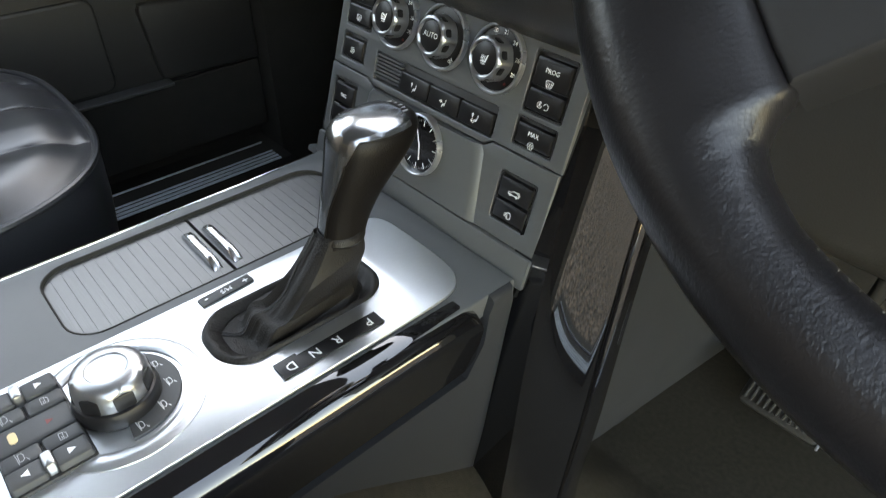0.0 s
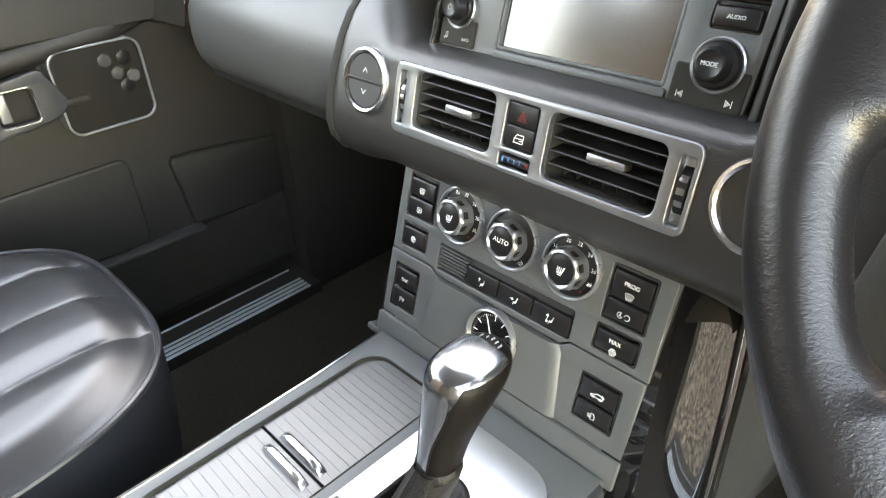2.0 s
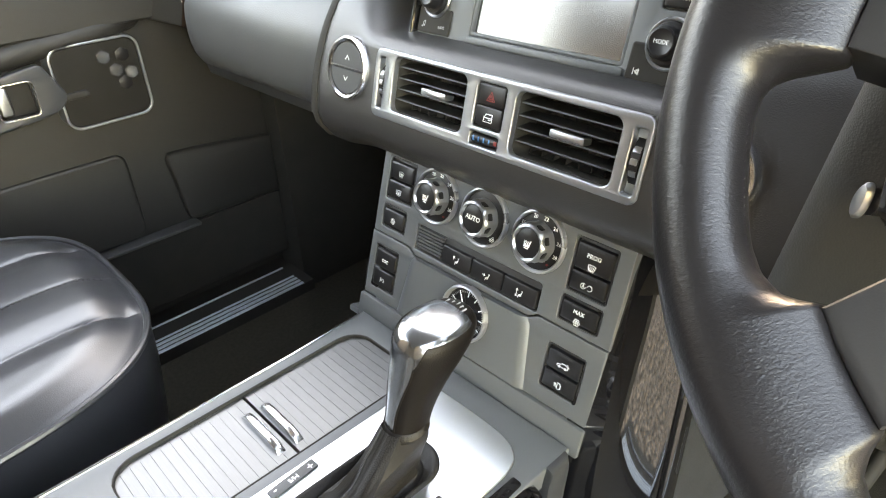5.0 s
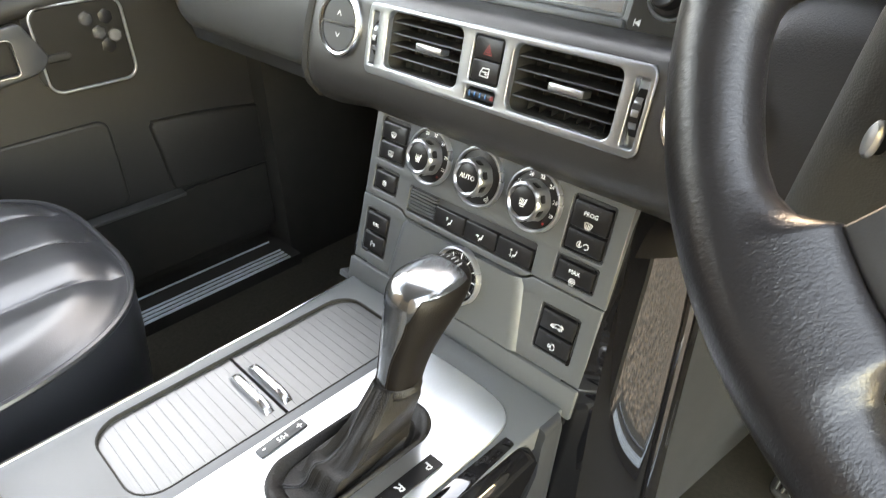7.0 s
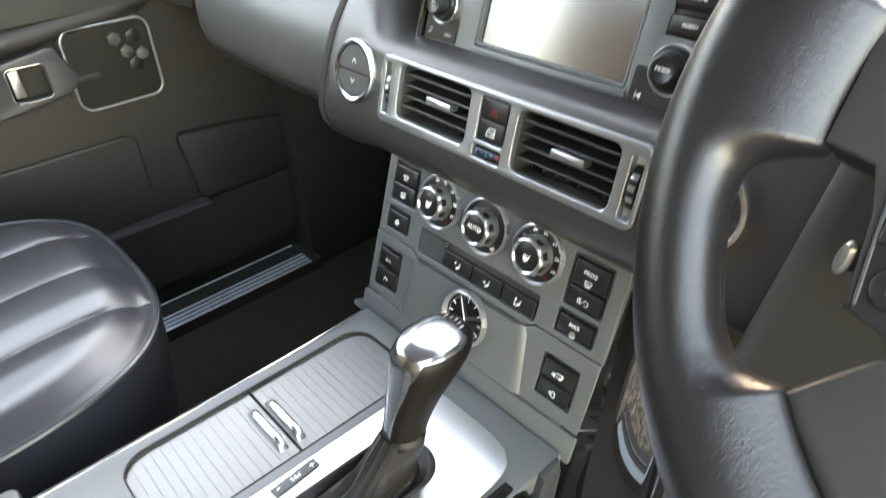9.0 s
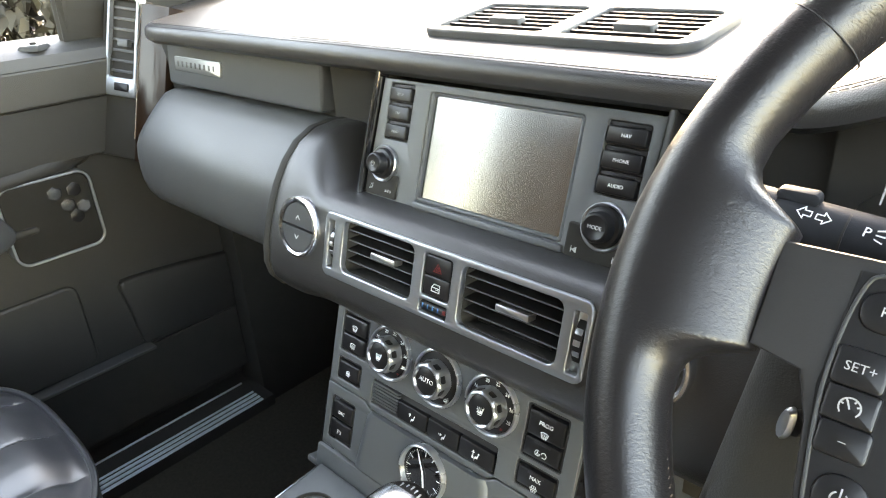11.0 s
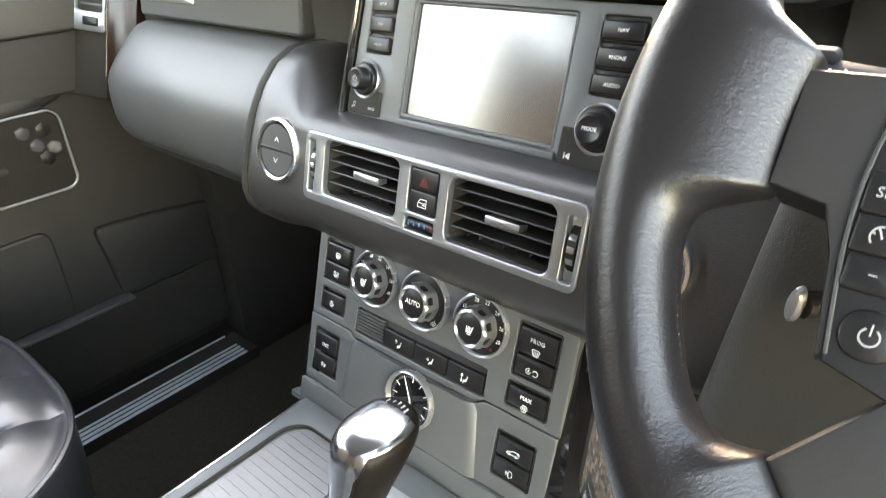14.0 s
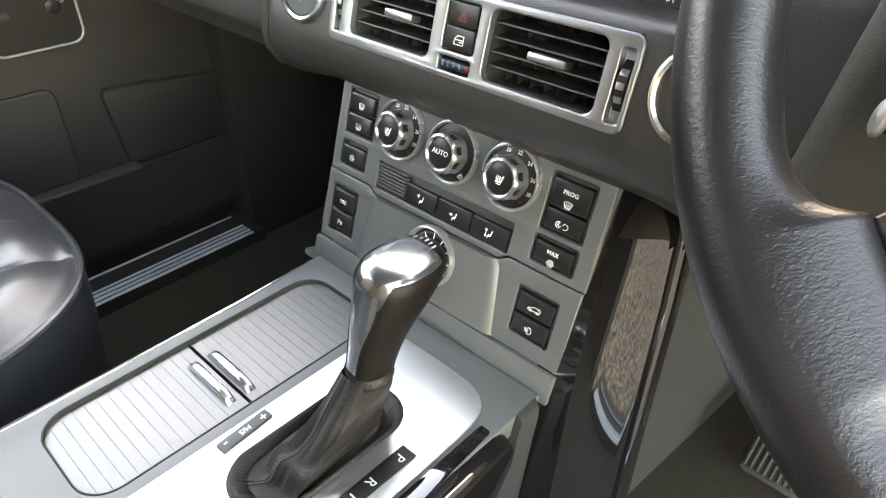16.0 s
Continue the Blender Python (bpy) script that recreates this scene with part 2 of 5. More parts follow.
def spline(pts, n=8):
    """A smooth line through the points."""
    pts = [Vector(p) for p in pts]
    out = []
    for i in range(len(pts) - 1):
        p0, p1, p2, p3 = pts[max(i - 1, 0)], pts[i], pts[i + 1], pts[min(i + 2, len(pts) - 1)]
        for k in range(n):
            t = k / n
            out.append(0.5 * ((2 * p1) + (p2 - p0) * t + (2 * p0 - 5 * p1 + 4 * p2 - p3) * t * t + (3 * p1 - p0 - 3 * p2 + p3) * t ** 3))
    return out + [pts[-1]]


def stroke(bm, pts, w, z=0.0, h=0.00015):
    """A printed line of width w through 2D points."""
    for (x0, y0), (x1, y1) in zip(pts, pts[1:]):
        d = Vector((x1 - x0, y1 - y0))
        if d.length < 1e-7:
            continue
        d.normalize()
        s = Vector((-d.y, d.x)) * w / 2
        e = d * w * 0.4
        quad = [Vector((x0, y0)) - e + s, Vector((x0, y0)) - e - s, Vector((x1, y1)) + e - s, Vector((x1, y1)) + e + s]
        loft(bm, [[(q.x, q.y, z) for q in quad], [(q.x, q.y, z + h) for q in quad]])
    return bm


def arc(cx, cy, r, a0, a1, n=14):
    return [(cx + r * math.cos(radians(a0 + (a1 - a0) * k / n)), cy + r * math.sin(radians(a0 + (a1 - a0) * k / n))) for k in range(n + 1)]


def outline_plate(outer, holes, z0, z1, bev=0.0008):
    """A plate with openings through it, with rounded edges."""
    cu = bpy.data.curves.new("outline", "CURVE")
    cu.dimensions, cu.fill_mode = "2D", "BOTH"
    cu.extrude, cu.bevel_depth, cu.bevel_resolution, cu.offset = (z1 - z0) / 2 - bev, bev, 2, -bev
    for loop in [outer] + holes:
        sp = cu.splines.new("POLY")
        sp.points.add(len(loop) - 1)
        for q, p in zip(sp.points, loop):
            q.co = (p[0], p[1], 0, 1)
        sp.use_cyclic_u = True
    ob = bpy.data.objects.new("outline", cu)
    me = bpy.data.meshes.new_from_object(ob)
    bm = bmesh.new()
    bm.from_mesh(me)
    bmesh.ops.remove_doubles(bm, verts=bm.verts, dist=1e-6)
    bmesh.ops.translate(bm, verts=bm.verts, vec=(0, 0, (z0 + z1) / 2))
    bpy.data.objects.remove(ob)
    bpy.data.curves.remove(cu)
    bpy.data.meshes.remove(me)
    return bm


def text(words, size, u, v, z, turn=0.0, bm=None):
    cu = bpy.data.curves.new("words", "FONT")
    cu.body, cu.size, cu.align_x, cu.align_y, cu.resolution_u = words, size, "CENTER", "CENTER", 2
    cu.extrude = 0.0001
    ob = bpy.data.objects.new("words", cu)
    me = bpy.data.meshes.new_from_object(ob)
    bm = bm or bmesh.new()
    other = bmesh.new()
    other.from_mesh(me)
    bmesh.ops.transform(other, verts=other.verts, matrix=pose(u, v, z, 0, 0, turn))
    tmp = bpy.data.meshes.new("tmp")
    other.to_mesh(tmp)
    bm.from_mesh(tmp)
    other.free()
    for d in (tmp, me):
        bpy.data.meshes.remove(d)
    bpy.data.objects.remove(ob)
    bpy.data.curves.remove(cu)
    return bm


def face_frame(x, y, z, tilt):
    """A frame on a leaning face: x to the car's right, y up along the face, z out of it to the rear."""
    s, c = math.sin(radians(tilt)), math.cos(radians(tilt))
    return Matrix(((1, 0, 0, x), (0, s, -c, y), (0, c, s, z), (0, 0, 0, 1)))


FACE = face_frame(0, -0.0237, 0.3757, 17)
VENT = face_frame(0, 0.0121, 0.5859, 15)
SCREEN = face_frame(0, 0.0688, 0.6575, 18.3)
DECK = Matrix.Translation((0, 0, 0.380))
DOOR = Matrix(((0, 0, 1, -0.79), (1, 0, 0, 0), (0, 1, 0, 0), (0, 0, 0, 1)))
WHEEL = face_frame(0.3954, -0.092, 0.7421, 33.7)


# ---- the shell of the car ----
def smooth(x):
    x = min(1.0, max(0.0, x))
    return x * x * (3 - 2 * x)


def box(x0, y0, z0, x1, y1, z1, bm=None):
    bm = bm or bmesh.new()
    return loft(bm, [[(x0, y0, z), (x1, y0, z), (x1, y1, z), (x0, y1, z)] for z in (z0, z1)])


def sheet(pts, thick, axis):
    """A flat wall from a planar outline, thickened along an axis."""
    bm = bmesh.new()
    d = Vector(axis) * thick
    return loft(bm, [[Vector(p) for p in pts], [Vector(p) + d for p in pts]])


solid("ground", box(-400, -400, -0.70, 400, 400, -0.55), GRAVEL, label="pale brown gravel yard around the car", category="ground", kind="structure")
solid("floor", box(-0.74, -2.0, -0.06, 0.70, 0.62, 0.0), CARPET, label="dark carpeted footwell floor of the car", category="floor", kind="structure")
solid("ceiling", box(-0.60, -2.0, 1.22, 0.505, 0.12, 1.26), LINER, label="pale cloth roof lining", category="ceiling", kind="structure")
solid("wall_front", sheet([(-0.86, 0.62, -0.06), (0.80, 0.62, -0.06), (0.80, 0.96, 0.80), (-0.86, 0.96, 0.80)], 0.04, (0, 1, 0)), BLACK, label="dark bulkhead under the windscreen", category="bulkhead", kind="structure")
# unseen full-height wall, keeps bright sky behind out of the display's reflection
solid("wall_rear", box(-0.86, -2.06, -0.06, 0.82, -2.0, 1.24), CARPET, label="unseen dark wall closing the cabin's rear, blocking light from behind", category="wall", kind="structure")
for side, name in ((-1, "wall_passenger_side"), (1, "wall_driver_side")):
    cx = -0.0225
    lo, hi = sorted((cx + side * 0.80, cx + side * 0.86))
    bm = box(lo, -2.0, -0.06, hi, -0.78, 0.74)
    # upper wall replaces the rear side window, added to block its light
    box(lo, -2.0, 0.7405, hi, -1.02, 1.24, bm)
    solid(name, bm, BLACK, label="unseen dark body side behind the front door, closed up to block light", category="wall", kind="structure")
for side, name in ((-1, "pillar_passenger"), (1, "pillar_driver")):
    cx = -0.0225
    bm = tube(bmesh.new(), [(cx + side * 0.78, 0.66, 0.78), (cx + side * 0.68, 0.32, 1.08), (cx + side * 0.56, 0.10, 1.25)], 0.045, 8)
    solid(name, bm, LINER, label="cloth-covered windscreen pillar", category="pillar", kind="structure")

solid("footwell_side_passenger", box(-0.86, 0.24, -0.06, -0.77, 0.96, 0.76), BLACK, label="dark trimmed footwell side", category="wall", kind="structure")
solid("footwell_side_driver", box(0.70, 0.30, -0.06, 0.80, 0.96, 0.76), BLACK, label="dark trimmed footwell side", category="wall", kind="structure")

# two plain boxes, never in view, added to keep the sun off the gravel
solid("underbody_blocker", box(-0.86, -2.0, -0.34, 0.80, 1.75, -0.064), BLACK, label="unseen dark box under the floor, added to shade the gravel", category="car body", kind="structure")
solid("bonnet_blocker", box(-0.84, 1.01, -0.06, 0.78, 2.05, 0.56), BLACK, label="unseen dark box before the windscreen, added to shade the gravel", category="car body", kind="structure")

# sill plates of both doors
def sill(name, x0, x1, flip, label):
    t = thing(name, label=label, category="sill plate", kind="structure")
    part("base", box(x0 - (0.09 if flip else 0), -0.75, -0.02, x1 + (0 if flip else 0.05), 0.235, 0.024), BLACK, t)
    w = x1 - x0
    for a, b, h, mt in ((0.0, 0.035, 0.0275, SATIN), (0.50, 0.555, 0.0262, SATIN), (0.625, 0.705, 0.0264, SATIN), (0.765, 0.845, 0.0264, SATIN), (0.905, 0.985, 0.0264, SATIN)):
        xa, xb = (x0 + w * a, x0 + w * b) if flip else (x1 - w * b, x1 - w * a)
        part("tread_strip", slab(bmesh.new(), xa, -0.74, xb, 0.212, 0.018, h, 0.001, 0.0012), mt, t, "bright metal tread strip")


rings = []
for k in range(49):
    y = -0.48 + k * 0.014
    top = min(0.285, max(0.0, 0.118 - 0.78 * y))
    top = top if top > 0.03 else 0.03 * smooth(top / 0.03)
    row = [(x, top * smooth((0.36 - x) / 0.27) + 0.004 + 0.004 * noise.noise((x * 22, y * 22, 1.0)) * smooth((0.36 - x) / 0.05)) for x in [0.085 + q * 0.0118 for q in range(25)]]
    rings.append([Vector((x, y, z)) for x, z in row])
solid("tunnel_carpet", loft(bmesh.new(), rings, closed=False), CARPET, label="dark carpet rising over the transmission tunnel", category="carpet", kind="structure", angle=80)

sill("sill_passenger", -0.812, -0.726, True, "black door sill with bright ribbed metal tread strips")
sill("sill_driver", 0.681, 0.767, False, "black door sill with bright ribbed metal tread strips")

# ---- dashboard ----
def blend(a, b, w):
    return tuple(p + (q - p) * w for p, q in zip(a, b))


ROLL = [(0.075, 0.530), (0.045, 0.532), (0.024, 0.540), (0.012, 0.553), (0.008, 0.568), (0.0112, 0.5818), (0.0118, 0.584), (0.0150, 0.598), (0.0190, 0.612), (0.0230, 0.626), (0.0263, 0.6375), (0.0274, 0.6408),
        (0.0315, 0.6450), (0.041, 0.6480), (0.058, 0.6482), (0.090, 0.648), (0.14, 0.648)]
HORN = [(0.075, 0.522), (0.045, 0.524), (0.024, 0.533), (0.012, 0.549), (0.009, 0.565), (0.0112, 0.580), (0.0125, 0.586), (0.0160, 0.598), (0.0215, 0.613), (0.0285, 0.629), (0.0355, 0.6425), (0.0385, 0.6475),
        (0.050, 0.664), (0.068, 0.681), (0.090, 0.691), (0.115, 0.693), (0.14, 0.690)]
dash = thing("dashboard", label="dark grey soft-grained dashboard with a padded roll around the centre", category="dashboard")


def roll_section(x):
    w = max(smooth((-0.172 - x) / 0.058), smooth((x - 0.136) / 0.050))
    out = [blend(a, b, w) for a, b in zip(ROLL, HORN)]
    if -0.1610 < x < 0.1168:
        out = [(y + (0.034 if 6 <= i <= 10 else 0), z) for i, (y, z) in enumerate(out)]
    edge = max(0.0, (-0.250 - x) / 0.012)
    return [Vector((x, y + 0.006 * edge * edge, z)) for y, z in out]


xs = [-0.262, -0.259, -0.255, -0.250, -0.243, -0.236, -0.228, -0.22, -0.21, -0.20, -0.19, -0.18, -0.17, -0.1611, -0.1609, -0.12, -0.06, 0, 0.06, 0.1167, 0.1169, 0.136, 0.144, 0.152, 0.16, 0.168, 0.176, 0.186, 0.20, 0.24, 0.28]
bm = loft(bmesh.new(), [roll_section(x) for x in xs], closed=True)
part("padded_roll", bm, PAD, dash, "grained leather-look padded roll")

# black ring round the roll's end: stands in for the shade of the gap
edge_pts = []
for x, s in ((-0.2655, 1.004), (-0.2625, 1.010), (-0.2585, 1.010), (-0.2560, 1.000)):
    edge_pts.append([Vector((x, 0.14 + (p.y - 0.14) * s, 0.605 + (p.z - 0.605) * s)) for p in roll_section(-0.254)])
part("end_gap_shade", loft(bmesh.new(), edge_pts), BLACK, dash, "black band standing in for the shaded gap beside the padded roll")

# glovebox: swelling lower door and flat upper flap
glove = thing("glovebox", label="dark grey glovebox with swelling lower door and flat flap", category="glovebox")
prof = [(0.150, 0.684), (0.130, 0.686), (0.119, 0.683), (0.105, 0.672), (0.090, 0.658), (0.075, 0.643), (0.064, 0.630), (0.057, 0.617), (0.054, 0.600), (0.053, 0.580), (0.054, 0.562), (0.058, 0.547), (0.065, 0.536), (0.078, 0.529), (0.10, 0.527), (0.150, 0.527)]
rings = []
for x, e in ((-0.6560, 0.036), (-0.654, 0.022), (-0.648, 0.011), (-0.638, 0.004), (-0.626, 0.0), (-0.60, 0), (-0.50, 0), (-0.40, 0), (-0.31, 0), (-0.296, 0.0), (-0.287, 0.004), (-0.281, 0.011), (-0.2775, 0.022), (-0.2765, 0.034)):
    cy, cz = 0.11, 0.605
    rings.append([Vector((x, y + (cy - y) * e * 6, z + (cz - z) * e * 5)) for y, z in prof])
part("lower_door", loft(bmesh.new(), rings), DASH, glove, "smooth dark grey swelling glovebox door")
m = face_frame(0, 0.128, 0.688, 8)
part("upper_flap", slab(bmesh.new(), -0.646, 0.004, -0.292, 0.068, -0.03, 0.0, 0.006, 0.003), FLAP, glove, "flat dark grey flap", m=m, angle=12)
badge = thing("badge_plate", m @ Matrix.Translation((-0.560, 0.034, 0.0)), "small brushed metal badge plate on the glovebox flap", "badge")
part("plate", slab(bmesh.new(), -0.060, -0.0095, 0.060, 0.0095, 0, 0.003, 0.002, 0.0008), SILVER, badge)

for k in range(9):
    part("badge_mark", slab(bmesh.new(), -0.052 + k * 0.0118, -0.0036, -0.0470 + k * 0.0118, 0.0036, 0.0028, 0.0031, 0.0004, 0.0001, 2), HARD, badge, "worn grey mark")

# body of the dash behind everything
part("carcass", box(-0.77, 0.150, 0.50, 0.70, 0.62, 0.762), BLACK, dash)
END = face_frame(-0.755, 0.098, 0.655, 17) @ Matrix.Rotation(radians(28), 4, "Y")
part("left_end", slab(bmesh.new(), -0.045, -0.085, 0.062, 0.152, -0.06, -0.004, 0.004, 0.003), BLACK, dash, "dark dash end panel", m=END)
part("lower_edge", slab(bmesh.new(), -0.735, 0, -0.265, 0.05, -0.02, 0.0, 0.004, 0.002), HARD, dash, m=face_frame(0, 0.115, 0.490, -12))
bm = box(-0.275, 0.135, 0.52, 0.60, 0.2, 0.755)
part("recess", bm, BLACK, dash)

# top pad with a stitched front lip, rolled over the instruments
def roll(y):
    return 0.50 + 0.50 * smooth((y - 0.090) / 0.050)


lip = [(0.16, 0.7535), (0.120, 0.7530), (0.100, 0.7540), (0.0930, 0.7590), (0.0915, 0.7660), (0.0925, 0.7720), (0.0960, 0.7762), (0.1030, 0.7788), (0.1150, 0.7802), (0.150, 0.784), (0.22, 0.793), (0.34, 0.802), (0.50, 0.806), (0.75, 0.80), (0.92, 0.78), (0.92, 0.74), (0.3, 0.74)]
rings = []
for x in [-0.80 + k * 0.02 for k in range(45)] + [0.09 + k * 0.01 for k in range(68)]:
    back = 0.10 * smooth((-0.60 - x) / 0.14)
    rise = 0.070 * smooth((x - 0.193) / 0.115) * smooth((0.70 - x) / 0.12)
    fwd = -0.035 * smooth((x - 0.15) / 0.12)
    rings.append([Vector((x, y + (back + fwd if y < 0.3 else 0), z + (rise * roll(y) if y < 0.4 else 0))) for y, z in lip])
part("top_pad", loft(bmesh.new(), rings), PAD, dash, "leather-covered dashboard top with a stitched front lip")


def lip_shift(x):
    return -0.035 * smooth((x - 0.15) / 0.12) + 0.10 * smooth((-0.60 - x) / 0.14), 0.070 * roll(0.10) * smooth((x - 0.193) / 0.115) * smooth((0.70 - x) / 0.12)


for y, z, dy, dz in ((0.0965, 0.7766, 0.0002, 0.0003), (0.1035, 0.7790, 0.0001, 0.0003)):
    bm = bmesh.new()
    for k in range(215):
        x = -0.62 + k * 0.0056
        (sy, sz), (ty, tz) = lip_shift(x), lip_shift(x + 0.0044)
        p, q = Vector((x, y + sy, z + sz)), Vector((x + 0.0044, y + ty, z + tz))
        tube(bm, [p, (p + q) / 2 + Vector((0, -dy, dz)), q], 0.00034, 5)
    tagged(part("stitching", bm, THREAD, dash, "row of grey stitches along the lip"), kind="stuff")
seam = [Vector((x, 0.1000 + lip_shift(x)[0], 0.7779 + lip_shift(x)[1])) for x in [-0.64 + k * 0.02 for k in range(67)]]
part("lip_seam", tube(bmesh.new(), seam, 0.0003, 5), PAD, dash, "dark seam between the stitch rows")

# ---- camera-side trims: centre stack ----
stack = thing("centre_stack", label="satin grey centre stack with gloss black flanks", category="centre console")
part("core", box(-0.160, 0.055, 0.0, 0.108, 0.62, 0.56), BLACK, stack)
bm = outline_plate([(-0.167, 0.0885), (-0.112, 0.0885), (-0.1035, 0.0830), (0.0395, 0.0830), (0.0480, 0.0885), (0.118, 0.0885), (0.118, 0.1765), (-0.167, 0.1765)], [rrect(*q, 0.0025, 0) for q in (
    (-0.157, 0.1262, -0.119, 0.1683), (-0.157, 0.0955, -0.1225, 0.1197), (-0.1055, 0.0892, 0.0465, 0.1150), (0.0670, 0.1205, 0.1050, 0.1660), (0.0660, 0.0940, 0.1050, 0.1165))], -0.010, 0.0, 0.0012)
part("upper_panel", bm, TRIM, stack, "satin grey switch panel", m=FACE)
bm = outline_plate([(-0.168, 0.0175), (0.117, 0.0175), (0.117, 0.0872), (0.0490, 0.0872), (0.0405, 0.0817), (-0.1045, 0.0817), (-0.1130, 0.0872), (-0.168, 0.0872)], [rrect(*q, 0.0025, 0) for q in ((-0.1595, 0.0285, -0.1245, 0.0755), (0.0650, 0.0312, 0.1025, 0.0722))], -0.010, 0.0, 0.0012)
part("lower_panel", bm, TRIM, stack, "satin grey lower panel", m=FACE)
tri = [(-0.1095, 0.0178), (0.0470, 0.0178), (0.0390, 0.0760), (0.0350, 0.0815), (-0.0975, 0.0815), (-0.1015, 0.0760)]
bm = bmesh.new()
c = Vector((-0.031, 0.052))
loft(bm, [[((p[0] - c.x) * k + c.x, (p[1] - c.y) * k2 + c.y, z) for p in tri] for k, k2, z in ((1.10, 1.0, -0.003), (1.07, 1.0, -0.0002), (1.03, 0.999, 0.0018), (0.985, 0.996, 0.0034), (0.94, 0.985, 0.0042))])
part("centre_boss", bm, TRIM, stack, "raised centre section", m=FACE)
bm = slab(bmesh.new(), -0.170, -0.010, 0.1175, 0.0165, -0.012, 0.0035, 0.002, 0.0015)
part("bottom_lip", bm, TRIM, stack, m=FACE)
# gloss flanks: a long curved blade on each side
for sx, nm in ((0.1195, 1), (-0.1695, -1)):
    rings, edges = [], []
    for z, y0, w in [(a, b, c * 0.85) for a, b, c in ((0.545, 0.040, 0.050), (0.52, 0.026, 0.066), (0.48, 0.012, 0.076), (0.43, -0.006, 0.080), (0.37, -0.026, 0.080), (0.30, -0.044, 0.078), (0.22, -0.060, 0.074), (0.14, -0.078, 0.068), (0.06, -0.094, 0.070), (0.0, -0.106, 0.066))]:
        lean = 0.10 * (0.52 - z) if nm > 0 else 0.0
        ring = [Vector((sx + nm * (lean + w * (0.04 * f + 0.30 * f * f)), y0 + w * f, z)) for f in [k / 20 for k in range(21)]]
        xo, yo = sx + nm * (lean + w * 0.34), y0 + w
        ring += [Vector((xo + nm * 0.001, yo + 0.004, z)), Vector((xo - nm * 0.006, yo + 0.006, z)), Vector((sx - nm * 0.02, yo + 0.006, z)), Vector((sx - nm * 0.02, y0, z))]
        rings.append(ring)
        edges.append([Vector((xo + nm * dx, yo + dy, z)) for dx, dy in ((-0.010, 0.0065), (0.002, 0.0060), (0.0045, 0.0075), (0.0062, 0.0105), (0.0068, 0.0150), (0.0066, 0.0270), (0.0050, 0.0320), (0.001, 0.034), (-0.03, 0.034))])
    part("gloss_flank", loft(bmesh.new(), rings), GLOSS, stack, "gloss black mirror-like side blade", angle=60)
    part("flank_edge", loft(bmesh.new(), edges), GLOSS, stack, "black edge moulding behind the blade")
# grey plastic tunnel side on the driver's side
bm = bmesh.new()
loft(bm, [[(0.085, y, 0.0), (x0, y, 0.0), (x0 + 0.006, y, 0.16), (x0 + 0.012, y, 0.34), (x0 + 0.010, y, 0.50), (0.085, y, 0.50)] for y, x0 in ((0.075, 0.112), (0.12, 0.113), (0.25, 0.124), (0.40, 0.140), (0.60, 0.160))])
part("tunnel_side", bm, TUNNEL, stack, "plain grey plastic tunnel side")
part("corner_wing", slab(bmesh.new(), -0.184, -0.012, -0.166, -0.005, -0.03, 0.0035, 0.002, 0.0015), TRIM, stack, m=FACE)

# ---- centre console ----
con = thing("centre_console", label="grey centre console with brushed aluminium gear plate", category="centre console")
bm = outline_plate([(-0.150, -0.60), (0.106, -0.60), (0.1105, -0.30), (0.1105, -0.10), (0.1110, -0.030), (-0.158, -0.030), (-0.152, -0.12)],
                   [rrect(-0.1390, -0.3085, -0.0430, -0.0545, 0.024, 0), rrect(-0.004, -0.243, 0.057, -0.108, 0.026, 0)], -0.020, 0.0, 0.0015)
part("deck", bm, TRIM, con, "satin grey console top", m=Matrix.Translation((0, 0, 0.376)))
part("body", box(-0.145, -0.60, 0.0, 0.102, -0.03, 0.350), HARD, con)
outer = [(-0.030, -0.70), (0.0945, -0.70)] + [(p.x, p.y) for p in spline([(0.0945, -0.30, 0), (0.0945, -0.18, 0), (0.0945, -0.120, 0), (0.0925, -0.082, 0), (0.0820, -0.0655, 0), (0.060, -0.0585, 0), (0.010, -0.0575, 0), (-0.016, -0.060, 0), (-0.027, -0.070, 0), (-0.030, -0.10, 0)], 5)]
bm = outline_plate(outer, [rrect(-0.004, -0.243, 0.057, -0.108, 0.026, 0, 8)], 0.0, 0.0028, 0.0009)
part("gear_plate", bm, ALU, con, "brushed aluminium gear selector plate", m=Matrix.Translation((0, 0, 0.3765)))
part("chrome_edge", tube(bmesh.new(), [(-0.1515, -0.60, 0.3750), (-0.1520, -0.30, 0.3752), (-0.1535, -0.12, 0.3750), (-0.1575, -0.060, 0.3745), (-0.1600, -0.034, 0.3735)], lambda f: 0.0024 - 0.0018 * f, 8), CHROME, con, "thin chrome edge strip")
# gloss black band along the driver's side with its grey surround
rings = []
for y, top, bot in ((-0.62, 0.378, 0.308), (-0.30, 0.378, 0.310), (-0.14, 0.378, 0.312), (-0.085, 0.377, 0.313), (-0.074, 0.372, 0.320), (-0.0705, 0.362, 0.330)):
    ring = []
    for k in range(10):
        h = (top - bot)
        ring.append(Vector((0.105 + 0.0150 * math.sin(min(1.0, k / 2.6) * math.pi / 2) ** 0.8 - 0.0050 * max(0.0, (k - 2.6) / 6.4), y, top - h * (k / 9) ** 1.25)))
    ring += [Vector((0.098, y, bot)), Vector((0.098, y, top))]
    rings.append(ring)
part("gloss_band", loft(bmesh.new(), rings), GLOSS, con, "gloss black side band", angle=60)
rings = []
